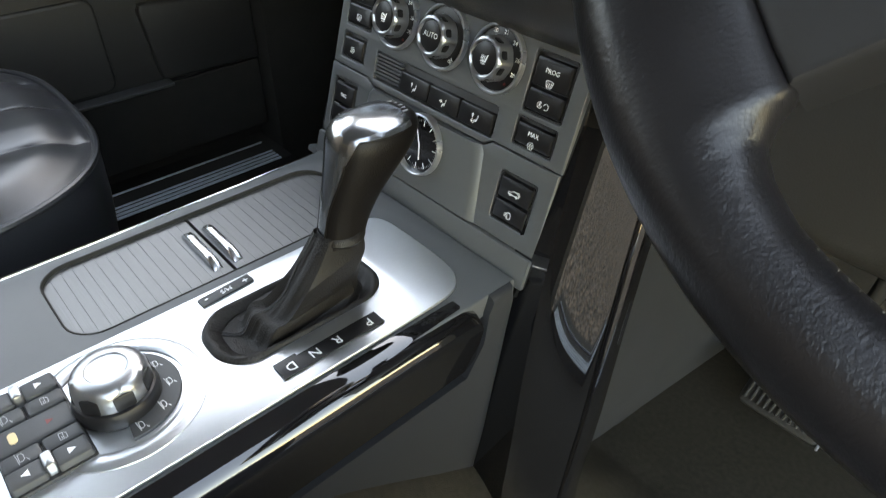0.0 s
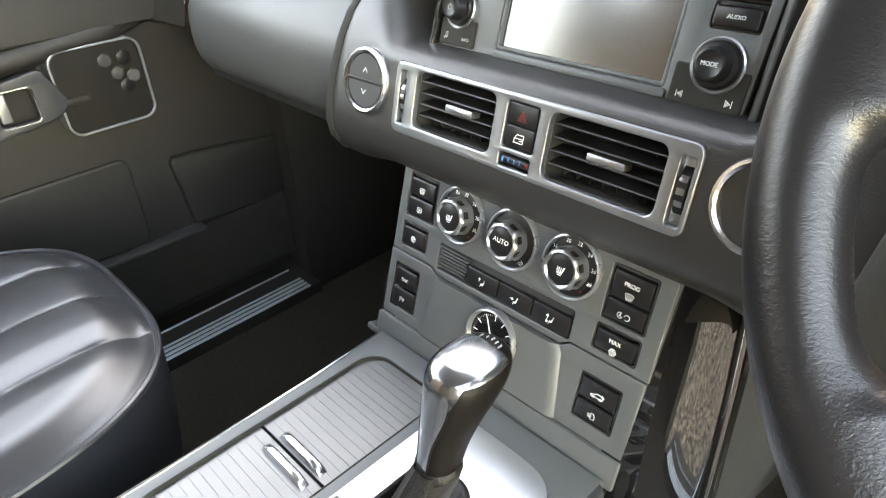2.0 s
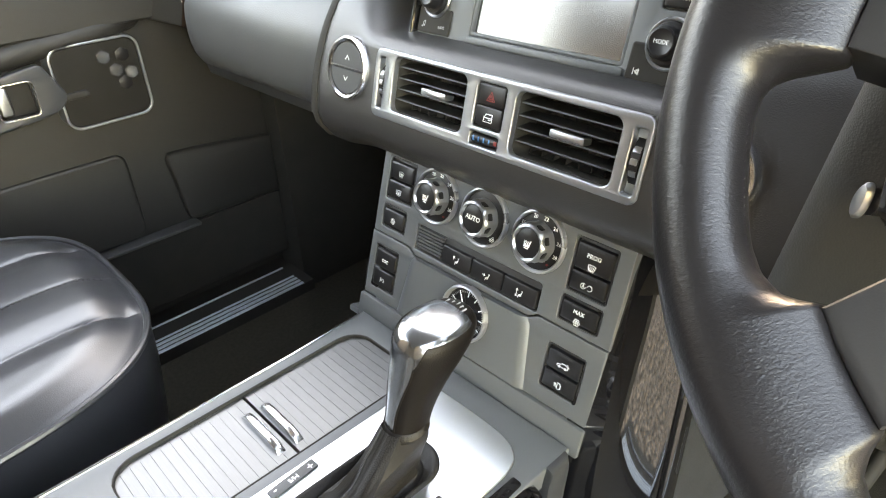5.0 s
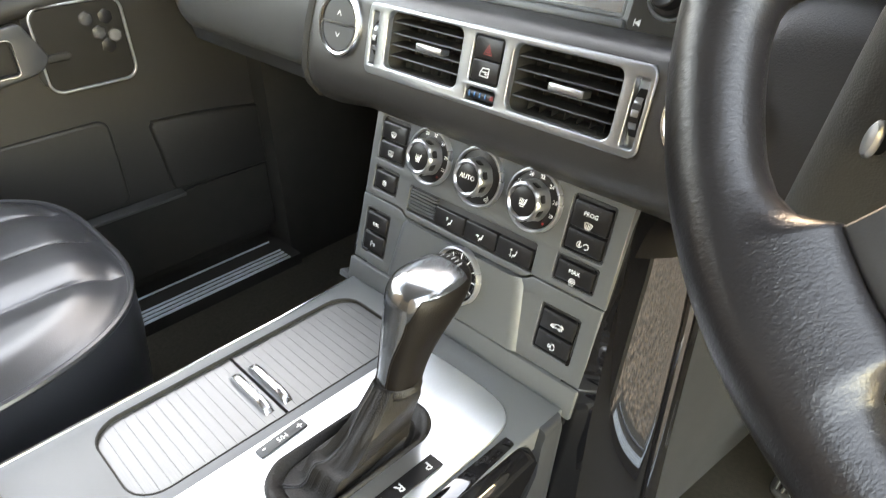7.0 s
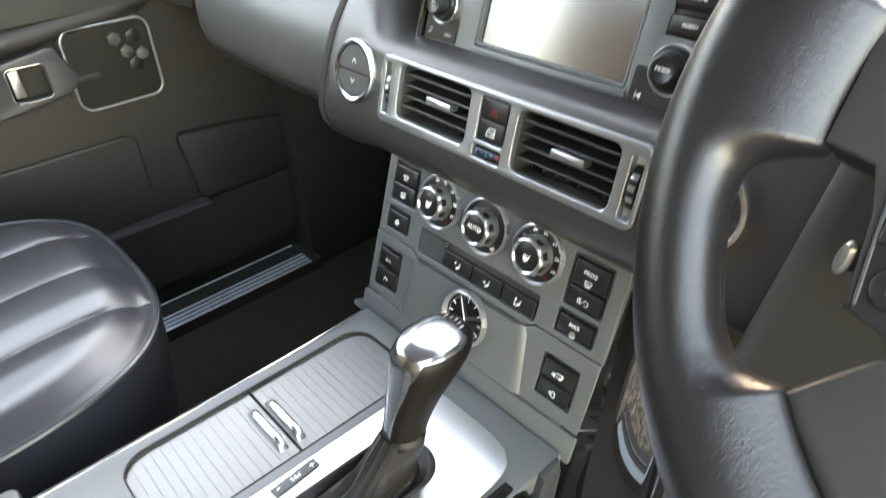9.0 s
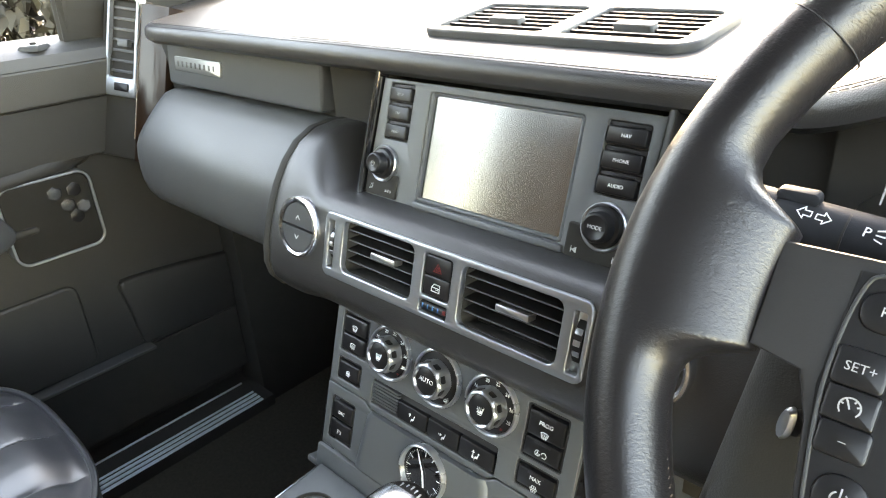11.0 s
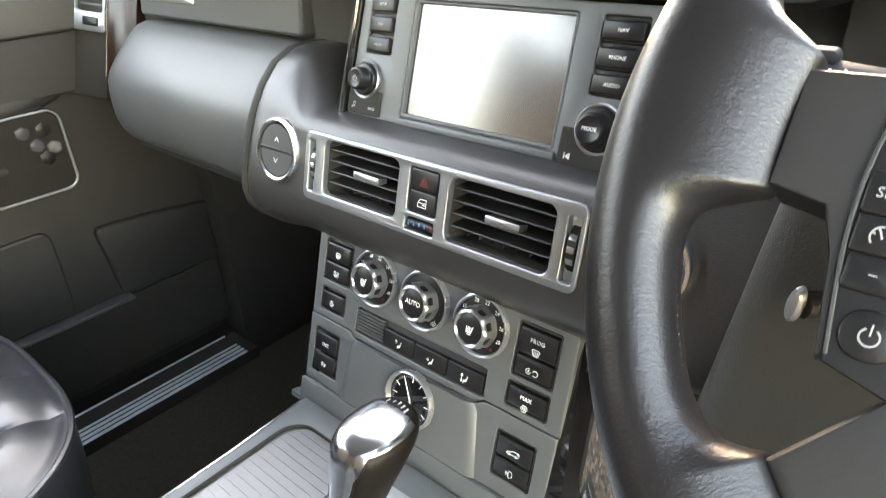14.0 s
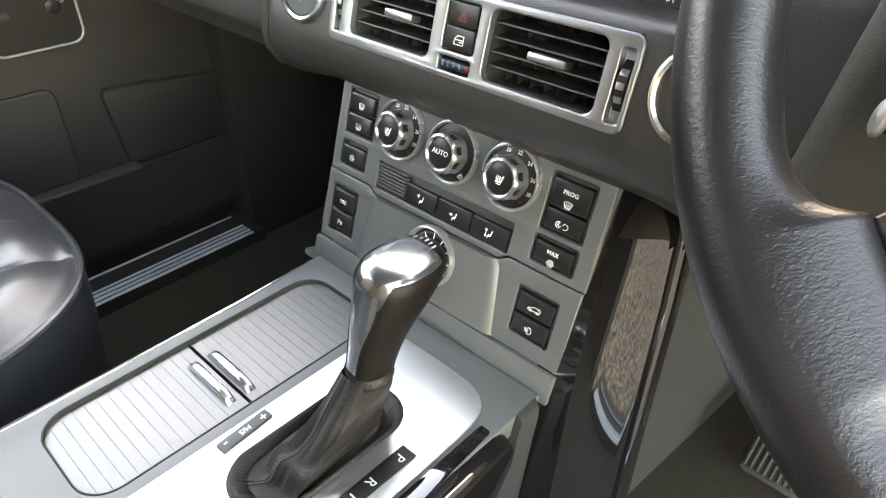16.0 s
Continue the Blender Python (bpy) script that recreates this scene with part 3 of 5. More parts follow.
for x, d in ((0.100, 0.0), (0.1112, 0.0), (0.1140, 0.0008), (0.1160, 0.0025), (0.1170, 0.0050)):
    rings.append([Vector((x, y, z)) for y, z in ((-0.62, 0.0), (-0.104, 0.0), (-0.062 - d * 0.3, 0.20), (-0.038 - d * 0.5, 0.340), (-0.034 - d * 0.5, 0.366 - d * 0.6), (-0.0345 - d, 0.3757 - d), (-0.058, 0.3757 - d), (-0.0625, 0.362), (-0.0665, 0.333), (-0.084, 0.306), (-0.62, 0.303))])
part("side_panel", loft(bmesh.new(), rings), TUNNEL, con, "plain grey side panel rounded into the deck", angle=50)
arm = thing("armrest_bin", label="black leather armrest bin behind the gear plate", category="armrest")
part("lid", slab(bmesh.new(), -0.150, -0.75, -0.040, -0.382, 0.36, 0.390, 0.012, 0.003), BLACK, arm)
part("rim", hoop(bmesh.new(), (-0.152, -0.76, -0.034, -0.374, 0.008), (-0.143, -0.75, -0.043, -0.388, 0.006), 0.36, 0.400, 0.003), HARD, arm)

# ---- passenger door ----
door = thing("door_passenger", label="dark grey passenger door trim with a chrome pull handle", category="door", kind="structure")
part("skin", box(-0.90, -0.78, 0.015, -0.855, 0.40, 0.745), BLACK, door)
bm = slab(bmesh.new(), -0.78, 0.668, 0.30, 0.722, -0.03, 0.012, 0.004, 0.004)
part("upper_trim", bm, COWL, door, "dark grained upper door trim", m=DOOR, angle=12)
part("ledge", loft(bmesh.new(), [[(x, y, z) for x, z in ((-0.86, 0.74), (-0.86, 0.756), (-0.80, 0.748), (-0.783, 0.738), (-0.778, 0.722), (-0.80, 0.70))] for y in (-0.78, 0.30)]), COWL, door, "window ledge")
part("mid_trim", slab(bmesh.new(), -0.78, 0.58, 0.20, 0.667, -0.03, 0.004, 0.003, 0.003), DOORT, door, "leather middle panel", m=DOOR, angle=12)
bm = loft(bmesh.new(), [[(x - tap, y, z + (y - 0.05) * 0.10 + tap * 0.3) for x, z in ((-0.84, 0.604), (-0.796, 0.602), (-0.788, 0.597), (-0.783, 0.588), (-0.783, 0.576), (-0.788, 0.569), (-0.798, 0.565), (-0.84, 0.563))] for y, tap in ((-0.78, 0), (-0.2, 0), (-0.03, 0.0), (0.01, 0.004), (0.04, 0.014), (0.06, 0.03))])
part("arm_rail", bm, DOORT, door, "rounded arm rail")
part("speaker_panel", slab(bmesh.new(), -0.102, 0.440, 0.027, 0.562, -0.05, 0.004, 0.018, 0.003, 6), PANEL, door, "black speaker panel", m=DOOR, angle=12)
part("speaker_trim", hoop(bmesh.new(), (-0.105, 0.437, 0.030, 0.565, 0.021), (-0.1015, 0.4405, 0.0265, 0.5615, 0.018), -0.05, 0.0070, 0.001), BEZEL, door, "thin bright outline", m=DOOR)
part("lower_trim", slab(bmesh.new(), -0.78, 0.20, 0.26, 0.60, -0.07, -0.030, 0.01, 0.004), DOORT, door, m=DOOR, angle=12)
part("pocket", slab(bmesh.new(), -0.78, 0.213, -0.030, 0.372, -0.06, -0.024, 0.02, 0.005), DOORT, door, "moulded door pocket", m=DOOR, angle=12)
ends = [(p.x, p.y) for p in spline([(0.052, 0.2120, 0), (0.0470, 0.2220, 0), (0.0400, 0.285, 0), (0.0335, 0.332, 0), (0.0370, 0.3430, 0), (0.0480, 0.3480, 0), (0.14, 0.340, 0), (0.24, 0.326, 0)], 4)] + [(0.24, 0.205), (0.10, 0.2085)]
part("pocket_end", outline_plate(ends, [], -0.06, -0.018, 0.006), DOORT, door, "moulded front end of the door pocket", m=DOOR)
part("scuff_strip", slab(bmesh.new(), -0.78, 0.203, 0.06, 0.210, -0.06, -0.004, 0.002, 0.002), HARD, door, m=DOOR)
part("kick_trim", slab(bmesh.new(), -0.78, 0.06, 0.24, 0.202, -0.06, -0.026, 0.004, 0.003), BLACK, door, m=DOOR, angle=12)

part("sail_panel", sheet([(-0.83, 0.058, 0.745), (-0.83, 0.40, 0.745), (-0.83, 0.40, 0.80), (-0.80, 0.16, 1.02), (-0.82, 0.062, 0.90)], 0.02, (1, 0, 0)), BLACK, door, "black quarter panel before the window")
part("window_frame", tube(bmesh.new(), [(-0.82, 0.066, 0.75), (-0.80, 0.070, 0.92), (-0.72, 0.04, 1.18)], 0.010, 8), BLACK, door, "black window frame")
bm = bmesh.new()
rnd = random.Random(4)
for k in range(26000):
    c = Vector((-5.8 + rnd.uniform(-1.0, 0.7), rnd.uniform(-6.0, 5.0), -0.55 + 2.9 * rnd.random() ** 0.9))
    q = Euler((rnd.uniform(0, 6), rnd.uniform(0, 6), rnd.uniform(0, 6))).to_matrix()
    s = rnd.uniform(0.06, 0.125)
    vs = [bm.verts.new(c + q @ Vector(p) * s) for p in ((-1, 0, 0), (0, -0.5, 0.1), (1, 0, 0), (0, 0.5, 0.1))]
    bm.faces.new(vs)
solid("hedge", bm, HEDGE, label="brownish hedge beyond the gravel yard", category="hedge", kind="stuff")

# ---- passenger seat ----
seat = thing("passenger_seat", label="black leather passenger seat with pleated cushion and piping", category="car seat")


def seat_outline(a, grow=1.0):
    c, s = math.cos(a), math.sin(a)
    x = -0.450 + 0.228 * grow * math.copysign(abs(c) ** 0.62, c)
    y = -0.455 + 0.271 * grow * math.copysign(abs(s) ** 0.72, s)
    return x, y


def level(x, y):
    return (min(1.0, abs((x + 0.450) / 0.228)) ** (2 / 0.62) + min(1.0, abs((y + 0.455) / 0.271)) ** (2 / 0.72)) ** 0.34


GROOVES = [(-0.645, 1.0), (-0.532, 1.0), (-0.432, 0.4), (-0.338, 1.1)]


def cushion_z(x, y, f=None):
    f = level(x, y) if f is None else f
    z = 0.388 - 0.002 * smooth((y + 0.34) / 0.15)
    fade = 1 - smooth((f - 0.93) / 0.07)
    bend = 0.012 * math.sin((y + 0.36) * 14) if y > -0.36 else 0.0
    near, deep = min(GROOVES, key=lambda g: abs(x + bend - g[0]))
    d = abs(x + bend - near)
    z += 0.0068 * deep * (math.sqrt(min(1.0, d / 0.036)) - 1.0) * fade
    return z - 0.017 * smooth((f - 0.78) / 0.22) ** 1.6 - 0.003 * smooth((f - 0.96) / 0.04)


bm = bmesh.new()
N = 220
cols = sorted([-0.450 + 0.228 * math.sin(math.pi / 2 * (-1 + k / 70)) * 0.9995 for k in range(141)] + [g + d for g, _ in GROOVES for d in [q * 0.0015 - 0.012 for q in range(17)]])
rings = []
for x in cols:
    h = 0.271 * (1 - abs((x + 0.450) / 0.228) ** (2 / 0.62)) ** 0.36
    ys = [-0.455 + h * math.sin(math.pi / 2 * (-1 + k / 40)) for k in range(81)]
    rings.append([Vector((x, y, cushion_z(x, y))) for y in ys])
part("cushion", loft(bm, rings, closed=False), SEAT, seat, "pleated black leather cushion", angle=80)
for g in (GROOVES[2][0],):
    bm = bmesh.new()
    for k in range(70):
        y = -0.62 + k * 0.006
        x = g + 0.004 - (0.012 * math.sin((y + 0.36) * 14) if y > -0.36 else 0.0)
        tube(bm, [(x, y, cushion_z(x, y) + 0.0002), (x, y + 0.0035, cushion_z(x, y + 0.0035) + 0.0003)], 0.0005, 4)
    tagged(part("stitching", bm, THREAD, seat, "fine stitch line"), kind="stuff")
edge = [Vector((*seat_outline(2 * math.pi * k / N, 1.004), 0)) for k in range(N)]
edge = [Vector((p.x, p.y, cushion_z(p.x, p.y, 1.0) + 0.0005)) for p in edge]
part("piping", tube(bmesh.new(), edge, 0.0040, 8, closed=True), SEAT, seat, "raised leather piping")
rings = []
for z, g in ((None, 1.0), (-0.02, 1.008), (-0.06, 1.0), (-0.13, 0.97), (-0.20, 0.93)):
    ring = []
    for k in range(N):
        x, y = seat_outline(2 * math.pi * k / N, g)
        ring.append(Vector((x, y, cushion_z(x, y, 1.0) - 0.001 if z is None else 0.368 + z)))
    rings.append(ring)
part("cushion_side", loft(bmesh.new(), rings), SEAT, seat, "plain leather cushion side", angle=80)
part("seat_base", box(-0.66, -0.73, 0.0, -0.25, -0.26, 0.19), BLACK, seat)
part("backrest", slab(bmesh.new(), -0.70, 0.36, -0.23, 1.02, -0.10, 0.03, 0.08, 0.03), BLACK, seat, m=face_frame(0, -0.72, 0, -14))

part("headrest", slab(bmesh.new(), -0.60, 1.03, -0.33, 1.20, -0.07, 0.03, 0.05, 0.03), BLACK, seat, "padded headrest", m=face_frame(0, -0.72, 0, -14))
other = copy_thing(seat, Matrix.Translation((0.853, 0, 0)))
other.name = "driver_seat"
tagged(other, "black leather driver's seat mirrored in the gloss trims", "car seat")

# ---- steering wheel ----
wheel = thing("steering_wheel", WHEEL, "dark leather steering wheel with switch pods on its spokes", "steering wheel")
RR = 0.1860


def dip(deg, steps):
    """How far the leather reaches inwards at an angle: a smooth run through (angle, radius) pairs."""
    if deg <= steps[0][0] or deg >= steps[-1][0]:
        return None
    for (a0, r0), (a1, r1) in zip(steps, steps[1:]):
        if a0 <= deg <= a1:
            return r0 + (r1 - r0) * (deg - a0) / (a1 - a0)


UPPER = ((160.0, 0.1702), (163.0, 0.1687), (164.6, 0.1655), (165.6, 0.1612), (166.4, 0.1555), (167.3, 0.1495), (168.4, 0.1445), (186.4, 0.1445), (187.3, 0.1515), (188.1, 0.1580), (188.9, 0.1632), (189.9, 0.1667), (191.6, 0.1690), (194.5, 0.1702))
LOWER = ((209.5, 0.1702), (213.2, 0.1684), (216.0, 0.1640), (217.3, 0.1585), (218.4, 0.1520), (233.8, 0.1530), (235.2, 0.1600), (237.0, 0.1655), (240.0, 0.1684), (244.5, 0.1702))


def rim_ring(a, n=44):
    deg = math.degrees(a) % 360
    deg = deg if 90 <= deg <= 270 else (180 - deg) % 360
    inner = [r for r in (dip(deg, UPPER), dip(deg, LOWER)) if r is not None]
    inner = min(inner) if inner else 0.1702
    wide, thick = 0.0172, 0.0164
    more = min(1.0, max(0.0, (0.1702 - inner) / 0.022))
    ring = []
    for k in range(n):
        q = 2 * math.pi * k / n
        c, s = math.cos(q), math.sin(q)
        if c >= 0:
            r, z = RR + wide * c, thick * s
        else:
            r = RR + (RR - inner) * c
            z = thick * (1 - 0.30 * more * c * c) * math.copysign(abs(s) ** (1 - 0.62 * more), s) - 0.0030 * more * c * c
        ring.append(Vector((r * math.cos(a), r * math.sin(a), z)))
    return ring


turns, a = [], 0.0
while a < 360:
    turns.append(a)
    d = a if 90 <= a <= 270 else (180 - a) % 360
    a += 0.5 if 157 < d < 198 or 208 < d < 246 else 2.0
part("rim", loft(bmesh.new(), [rim_ring(radians(d)) for d in turns], wrap=True), RIM, wheel, "wrinkled dark leather rim with spoke roots", angle=80)


for mirror in (1, -1):
    cover = [(0.1455, 0.0245), (0.1455, -0.014), (0.128, -0.017), (0.122, -0.032), (0.117, -0.062), (0.06, -0.062), (0.06, 0.0265)]
    mid = Vector((0.100, -0.012))
    bm = loft(bmesh.new(), [[(mirror * -(mid.x + (x - mid.x) * k), mid.y + (y - mid.y) * k, z) for x, y in cover] for z, k in ((-0.026, 1), (0.0010, 1), (0.0032, 0.992), (0.0042, 0.975), (0.0046, 0.93), (0.0046, 0.82))])
    part("spoke_cover", bm, SPOKE, wheel, "smooth dark plastic spoke cover")
    root = [(0.1535, 218.8 - 180), (0.1535, 223.5 - 180), (0.1535, 228.5 - 180), (0.1540, 233.4 - 180), (0.110, 236.5 - 180), (0.060, 240 - 180), (0.060, 205 - 180), (0.110, 213.5 - 180)]
    root = [(r * math.cos(radians(a)), -r * math.sin(radians(a))) for r, a in root]
    mid = Vector((sum(p[0] for p in root) / 8, sum(p[1] for p in root) / 8))
    bm = loft(bmesh.new(), [[(mirror * -(mid.x + (x - mid.x) * k), mid.y + (y - mid.y) * k, z) for x, y in root] for z, k in ((-0.022, 1), (0.0015, 1), (0.0036, 0.985), (0.0046, 0.95), (0.0050, 0.86))])
    part("lower_cover", bm, SPOKE, wheel, "smooth dark plastic spoke cover")
bm = lathe(bmesh.new(), [(0.088, -0.03), (0.092, -0.005), (0.088, 0.012), (0.072, 0.024), (0.04, 0.030), (0.005, 0.031)], 48)
part("airbag_pad", bm, SPOKE, wheel, "round grained airbag pad")

# ---- steering column, stalks, lower dash on the driver's side ----
col = thing("steering_column", label="black plastic steering column cowl with a silver adjuster lever", category="steering column")
bm = loft(bmesh.new(), [[(p.x + 0.16 * (p.y - 0.60) * (1 if p.x < 0.396 else -1), y, p.y) for p in rrect(0.219 + d, 0.50 + d, 0.573 - d, 0.724 - d, 0.028 - d, 0, 10)] for y, d in ((0.16, 0.0), (0.0, 0.0), (-0.009, 0.002), (-0.015, 0.007), (-0.018, 0.016))])
part("cowl", bm, COWL, col, "grained black cowl")
part("shaft", tube(bmesh.new(), [(0.3954, -0.085, 0.737), (0.3954, 0.06, 0.65)], 0.045, 24), BLACK, col)
stalk = thing("indicator_stalk", Matrix.Translation((-0.0015, 0, -0.0045)), label="dark grey indicator stalk with white arrow marks", category="stalk")
part("arm", tube(bmesh.new(), [(0.39, 0.005, 0.728), (0.30, 0.002, 0.738), (0.240, 0.0, 0.7435), (0.214, 0.0, 0.7455)], 0.0112, 24), STALK, stalk)
part("knee_panel", box(0.175, 0.075, 0.47, 0.70, 0.20, 0.535), BLACK, dash)

# start ring on the padded roll and its twin on the passenger side
for u, nm, lb in ((-0.2045, "fan_toggle", "round silver-ringed rocker switch on the padded roll"), (0.1600, "ignition_switch", "silver-ringed ignition socket on the padded roll")):
    t = thing(nm, VENT @ Matrix.Translation((u, 0.0305, 0)), lb, "switch")
    part("ring", lathe(bmesh.new(), [(0.0305, -0.006), (0.0305, 0.003), (0.0295, 0.0045), (0.0275, 0.0048), (0.0255, 0.0035), (0.0248, -0.002), (0.0248, -0.006)], 48, cap=False), CHROME, t, "bright silver ring")
    if u < 0:
        for s in (1, -1):
            bm = bmesh.new()
            pts = [(0.0245 * math.cos(radians(a)), s * (0.0009 + 0.0235 * math.sin(radians(a)))) for a in range(0, 181, 12)]
            loft(bm, [[(x * k, (y - s * 0.012) * k + s * 0.012, z) for x, y in pts] for k, z in ((1, -0.004), (1, 0.0022), (0.95, 0.0034))])
            part("rocker", bm, HARD, t, "grey rocker half")
            part("legend", stroke(bmesh.new(), [(-0.0028, s * 0.0095 - s * 0.0016), (0, s * 0.0095 + s * 0.0022), (0.0028, s * 0.0095 - s * 0.0016)], 0.0008, 0.0035), PRINT, t)
    else:
        part("socket", lathe(bmesh.new(), [(0.0248, -0.002), (0.020, -0.008), (0.012, -0.010), (0.002, -0.010)], 40), BLACK, t, "black socket")


# ---- switches of the centre stack ----
def icon(kind, u, v, s, z):
    """A small printed sign, s metres high, as strokes."""
    bm, w = bmesh.new(), s * 0.085
    P = lambda pts: stroke(bm, [(u + x * s, v + y * s) for x, y in pts], w, z)
    if kind in ("front_defrost", "rear_defrost"):
        if kind == "front_defrost":
            P([(-0.6, 0.3), (-0.3, 0.42), (0.3, 0.42), (0.6, 0.3), (0.42, -0.35), (-0.42, -0.35), (-0.6, 0.3)])
        else:
            P([(-0.55, 0.42), (0.55, 0.42), (0.55, -0.30), (-0.55, -0.30), (-0.55, 0.42)])
        for x in (-0.28, 0, 0.28):
            P([(x, 0.18), (x + 0.06, 0.02), (x - 0.06, -0.14), (x, -0.55)])
    elif kind in ("fan", "snow"):
        for k in range(5 if kind == "fan" else 6):
            a = 72 * k if kind == "fan" else 60 * k
            P(arc(0.34 * math.cos(radians(a)), 0.34 * math.sin(radians(a)), 0.19, a - 180, a + 150, 8))
    elif kind.startswith("air"):
        P(arc(0.48, 0.36, 0.05, 0, 360, 8))
        P([(0.46, 0.20), (0.38, -0.14), (0.02, -0.18), (-0.04, -0.50)])
        P([(0.40, 0.14), (0.32, -0.08), (0.10, -0.10)])
        P([(0.36, -0.24), (0.10, -0.28)])
        for way, at in (("u", (-0.32, 0.30)), ("d", (-0.32, -0.22)), ("r", (-0.34, 0.10))):
            if way in kind[4:]:
                c, q = {"u": (0, 1), "d": (0, -1), "r": (1, 0)}[way]
                P([(at[0] - c * 0.20, at[1] - q * 0.20), (at[0] + c * 0.20, at[1] + q * 0.20)])
                P([(at[0] + c * 0.04 - q * 0.14, at[1] + q * 0.04 - c * 0.14), (at[0] + c * 0.22, at[1] + q * 0.22), (at[0] + c * 0.04 + q * 0.14, at[1] + q * 0.04 + c * 0.14)])
    elif kind == "seat_heat":
        P([(0.46, 0.46), (0.26, -0.22), (-0.36, -0.22)])
        P([(0.36, 0.40), (0.20, -0.14), (-0.30, -0.14)])
        P([(-0.22, -0.40), (0.22, -0.40)])
        for x in (-0.34, -0.14, 0.06):
            P([(x, 0.36), (x + 0.06, 0.22), (x - 0.03, 0.10), (x + 0.03, -0.04)])
    elif kind == "recirculate":
        for cx, a in ((-0.55, 60), (0.5, 240)):
            P(arc(cx, 0, 0.40, a, a + 290, 12))
        P([(-0.70, -0.2), (-0.55, 0.24), (-0.40, -0.2)])
        P([(-0.65, -0.05), (-0.45, -0.05)])
    elif kind == "car":
        P([(-1.0, -0.1), (-0.9, 0.12), (-0.4, 0.2), (-0.1, 0.45), (0.6, 0.45), (0.9, 0.15), (0.95, -0.15), (-1.0, -0.15)])
        P(arc(-0.55, -0.18, 0.16, 0, 360, 8))
        P(arc(0.55, -0.18, 0.16, 0, 360, 8))
        P([(0.75, 0.6), (1.1, 0.2)])
    elif kind == "height":
        P([(-0.1, 0.5), (0.3, 0.5), (0.5, 0.2), (0.5, -0.3), (0.2, -0.45), (-0.1, -0.45), (-0.1, -0.15)])
        for y in (0.25, 0.05, -0.15):
            P([(-0.6, y), (-0.05, y)])
    elif kind == "park":
        P([(-0.5, -0.4), (-0.5, 0.4), (-0.15, 0.4), (-0.05, 0.2), (-0.15, 0.0), (-0.5, 0.0)])
        P([(0.15, 0.3), (0.3, 0.0), (0.15, -0.3)])
        P([(0.42, 0.3), (0.42, -0.3)])
    elif kind == "lock_car":
        P([(-0.55, -0.35), (-0.5, 0.1), (-0.25, 0.45), (0.55, 0.45), (0.55, -0.35), (-0.55, -0.35)])
        P([(-0.48, 0.08), (0.55, 0.08)])
        P([(0.1, -0.1), (0.4, -0.1)])
    elif kind == "note":
        P([(-0.2, -0.4), (-0.1, 0.4), (0.3, 0.5), (0.22, -0.25)])
        P(arc(-0.32, -0.4, 0.12, 0, 360, 6))
        P(arc(0.1, -0.25, 0.12, 0, 360, 6))
    elif kind == "power":
        P(arc(0, -0.05, 0.42, 125, 415, 16))
        P([(0, 0.05), (0, 0.52)])
    elif kind == "gauge":
        P(arc(0, -0.05, 0.5, -40, 220, 16))
        P([(0, -0.1), (-0.18, 0.28)])
        for a in (20, 60, 120, 160):
            P([(0.36 * math.cos(radians(a)), 0.36 * math.sin(radians(a)) - 0.05), (0.5 * math.cos(radians(a)), 0.5 * math.sin(radians(a)) - 0.05)])
    elif kind in ("back", "next"):
        d = -1 if kind == "back" else 1
        for k in range(5):
            h = 0.4 * (1 - k / 5)
            P([(d * (-0.35 + 0.14 * k), -h), (d * (-0.35 + 0.14 * k), h)])
        P([(d * 0.42, -0.4), (d * 0.42, 0.4)])
    elif kind == "arrow":
        P([(-0.6, 0.0), (-0.05, 0.5), (-0.05, 0.22), (0.5, 0.22), (0.5, -0.22), (-0.05, -0.22), (-0.05, -0.5), (-0.6, 0.0)])
    elif kind == "arrow_right":
        P([(0.6, 0.0), (0.05, 0.5), (0.05, 0.22), (-0.5, 0.22), (-0.5, -0.22), (0.05, -0.22), (0.05, -0.5), (0.6, 0.0)])
    elif kind == "triangle":
        P([(-0.5, -0.4), (0.5, -0.4), (0, 0.48), (-0.5, -0.4)])
        P([(-0.22, -0.22), (0.22, -0.22), (0, 0.16), (-0.22, -0.22)])
    elif kind == "hill":
        P([(-0.6, -0.25), (-0.6, 0.15), (-0.3, 0.3), (0.4, 0.3), (0.6, 0.05), (0.6, -0.25), (-0.6, -0.25)])
        P([(-0.9, -0.5), (0.9, -0.35)])
        P([(0.5, 0.5), (0.9, 0.7)])
    return bm


def key(parent, u0, v0, u1, v1, z=0.001):
    """One push key: slightly dished, with a small tell-tale slot along its upper edge."""
    bm = bmesh.new()
    slab(bm, u0, v0, u1, v1, -0.008, z, 0.0018, 0.0024, 3)
    k = part("key", bm, KEY, parent, "black push key")
    w = (u1 - u0)
    part("tell_tale", slab(bmesh.new(), u0 + w * 0.28, v1 - 0.0032, u1 - w * 0.28, v1 - 0.0016, z - 0.0003, z + 0.0002, 0.0003, 0.0001, 2), WELL, k)
    return k


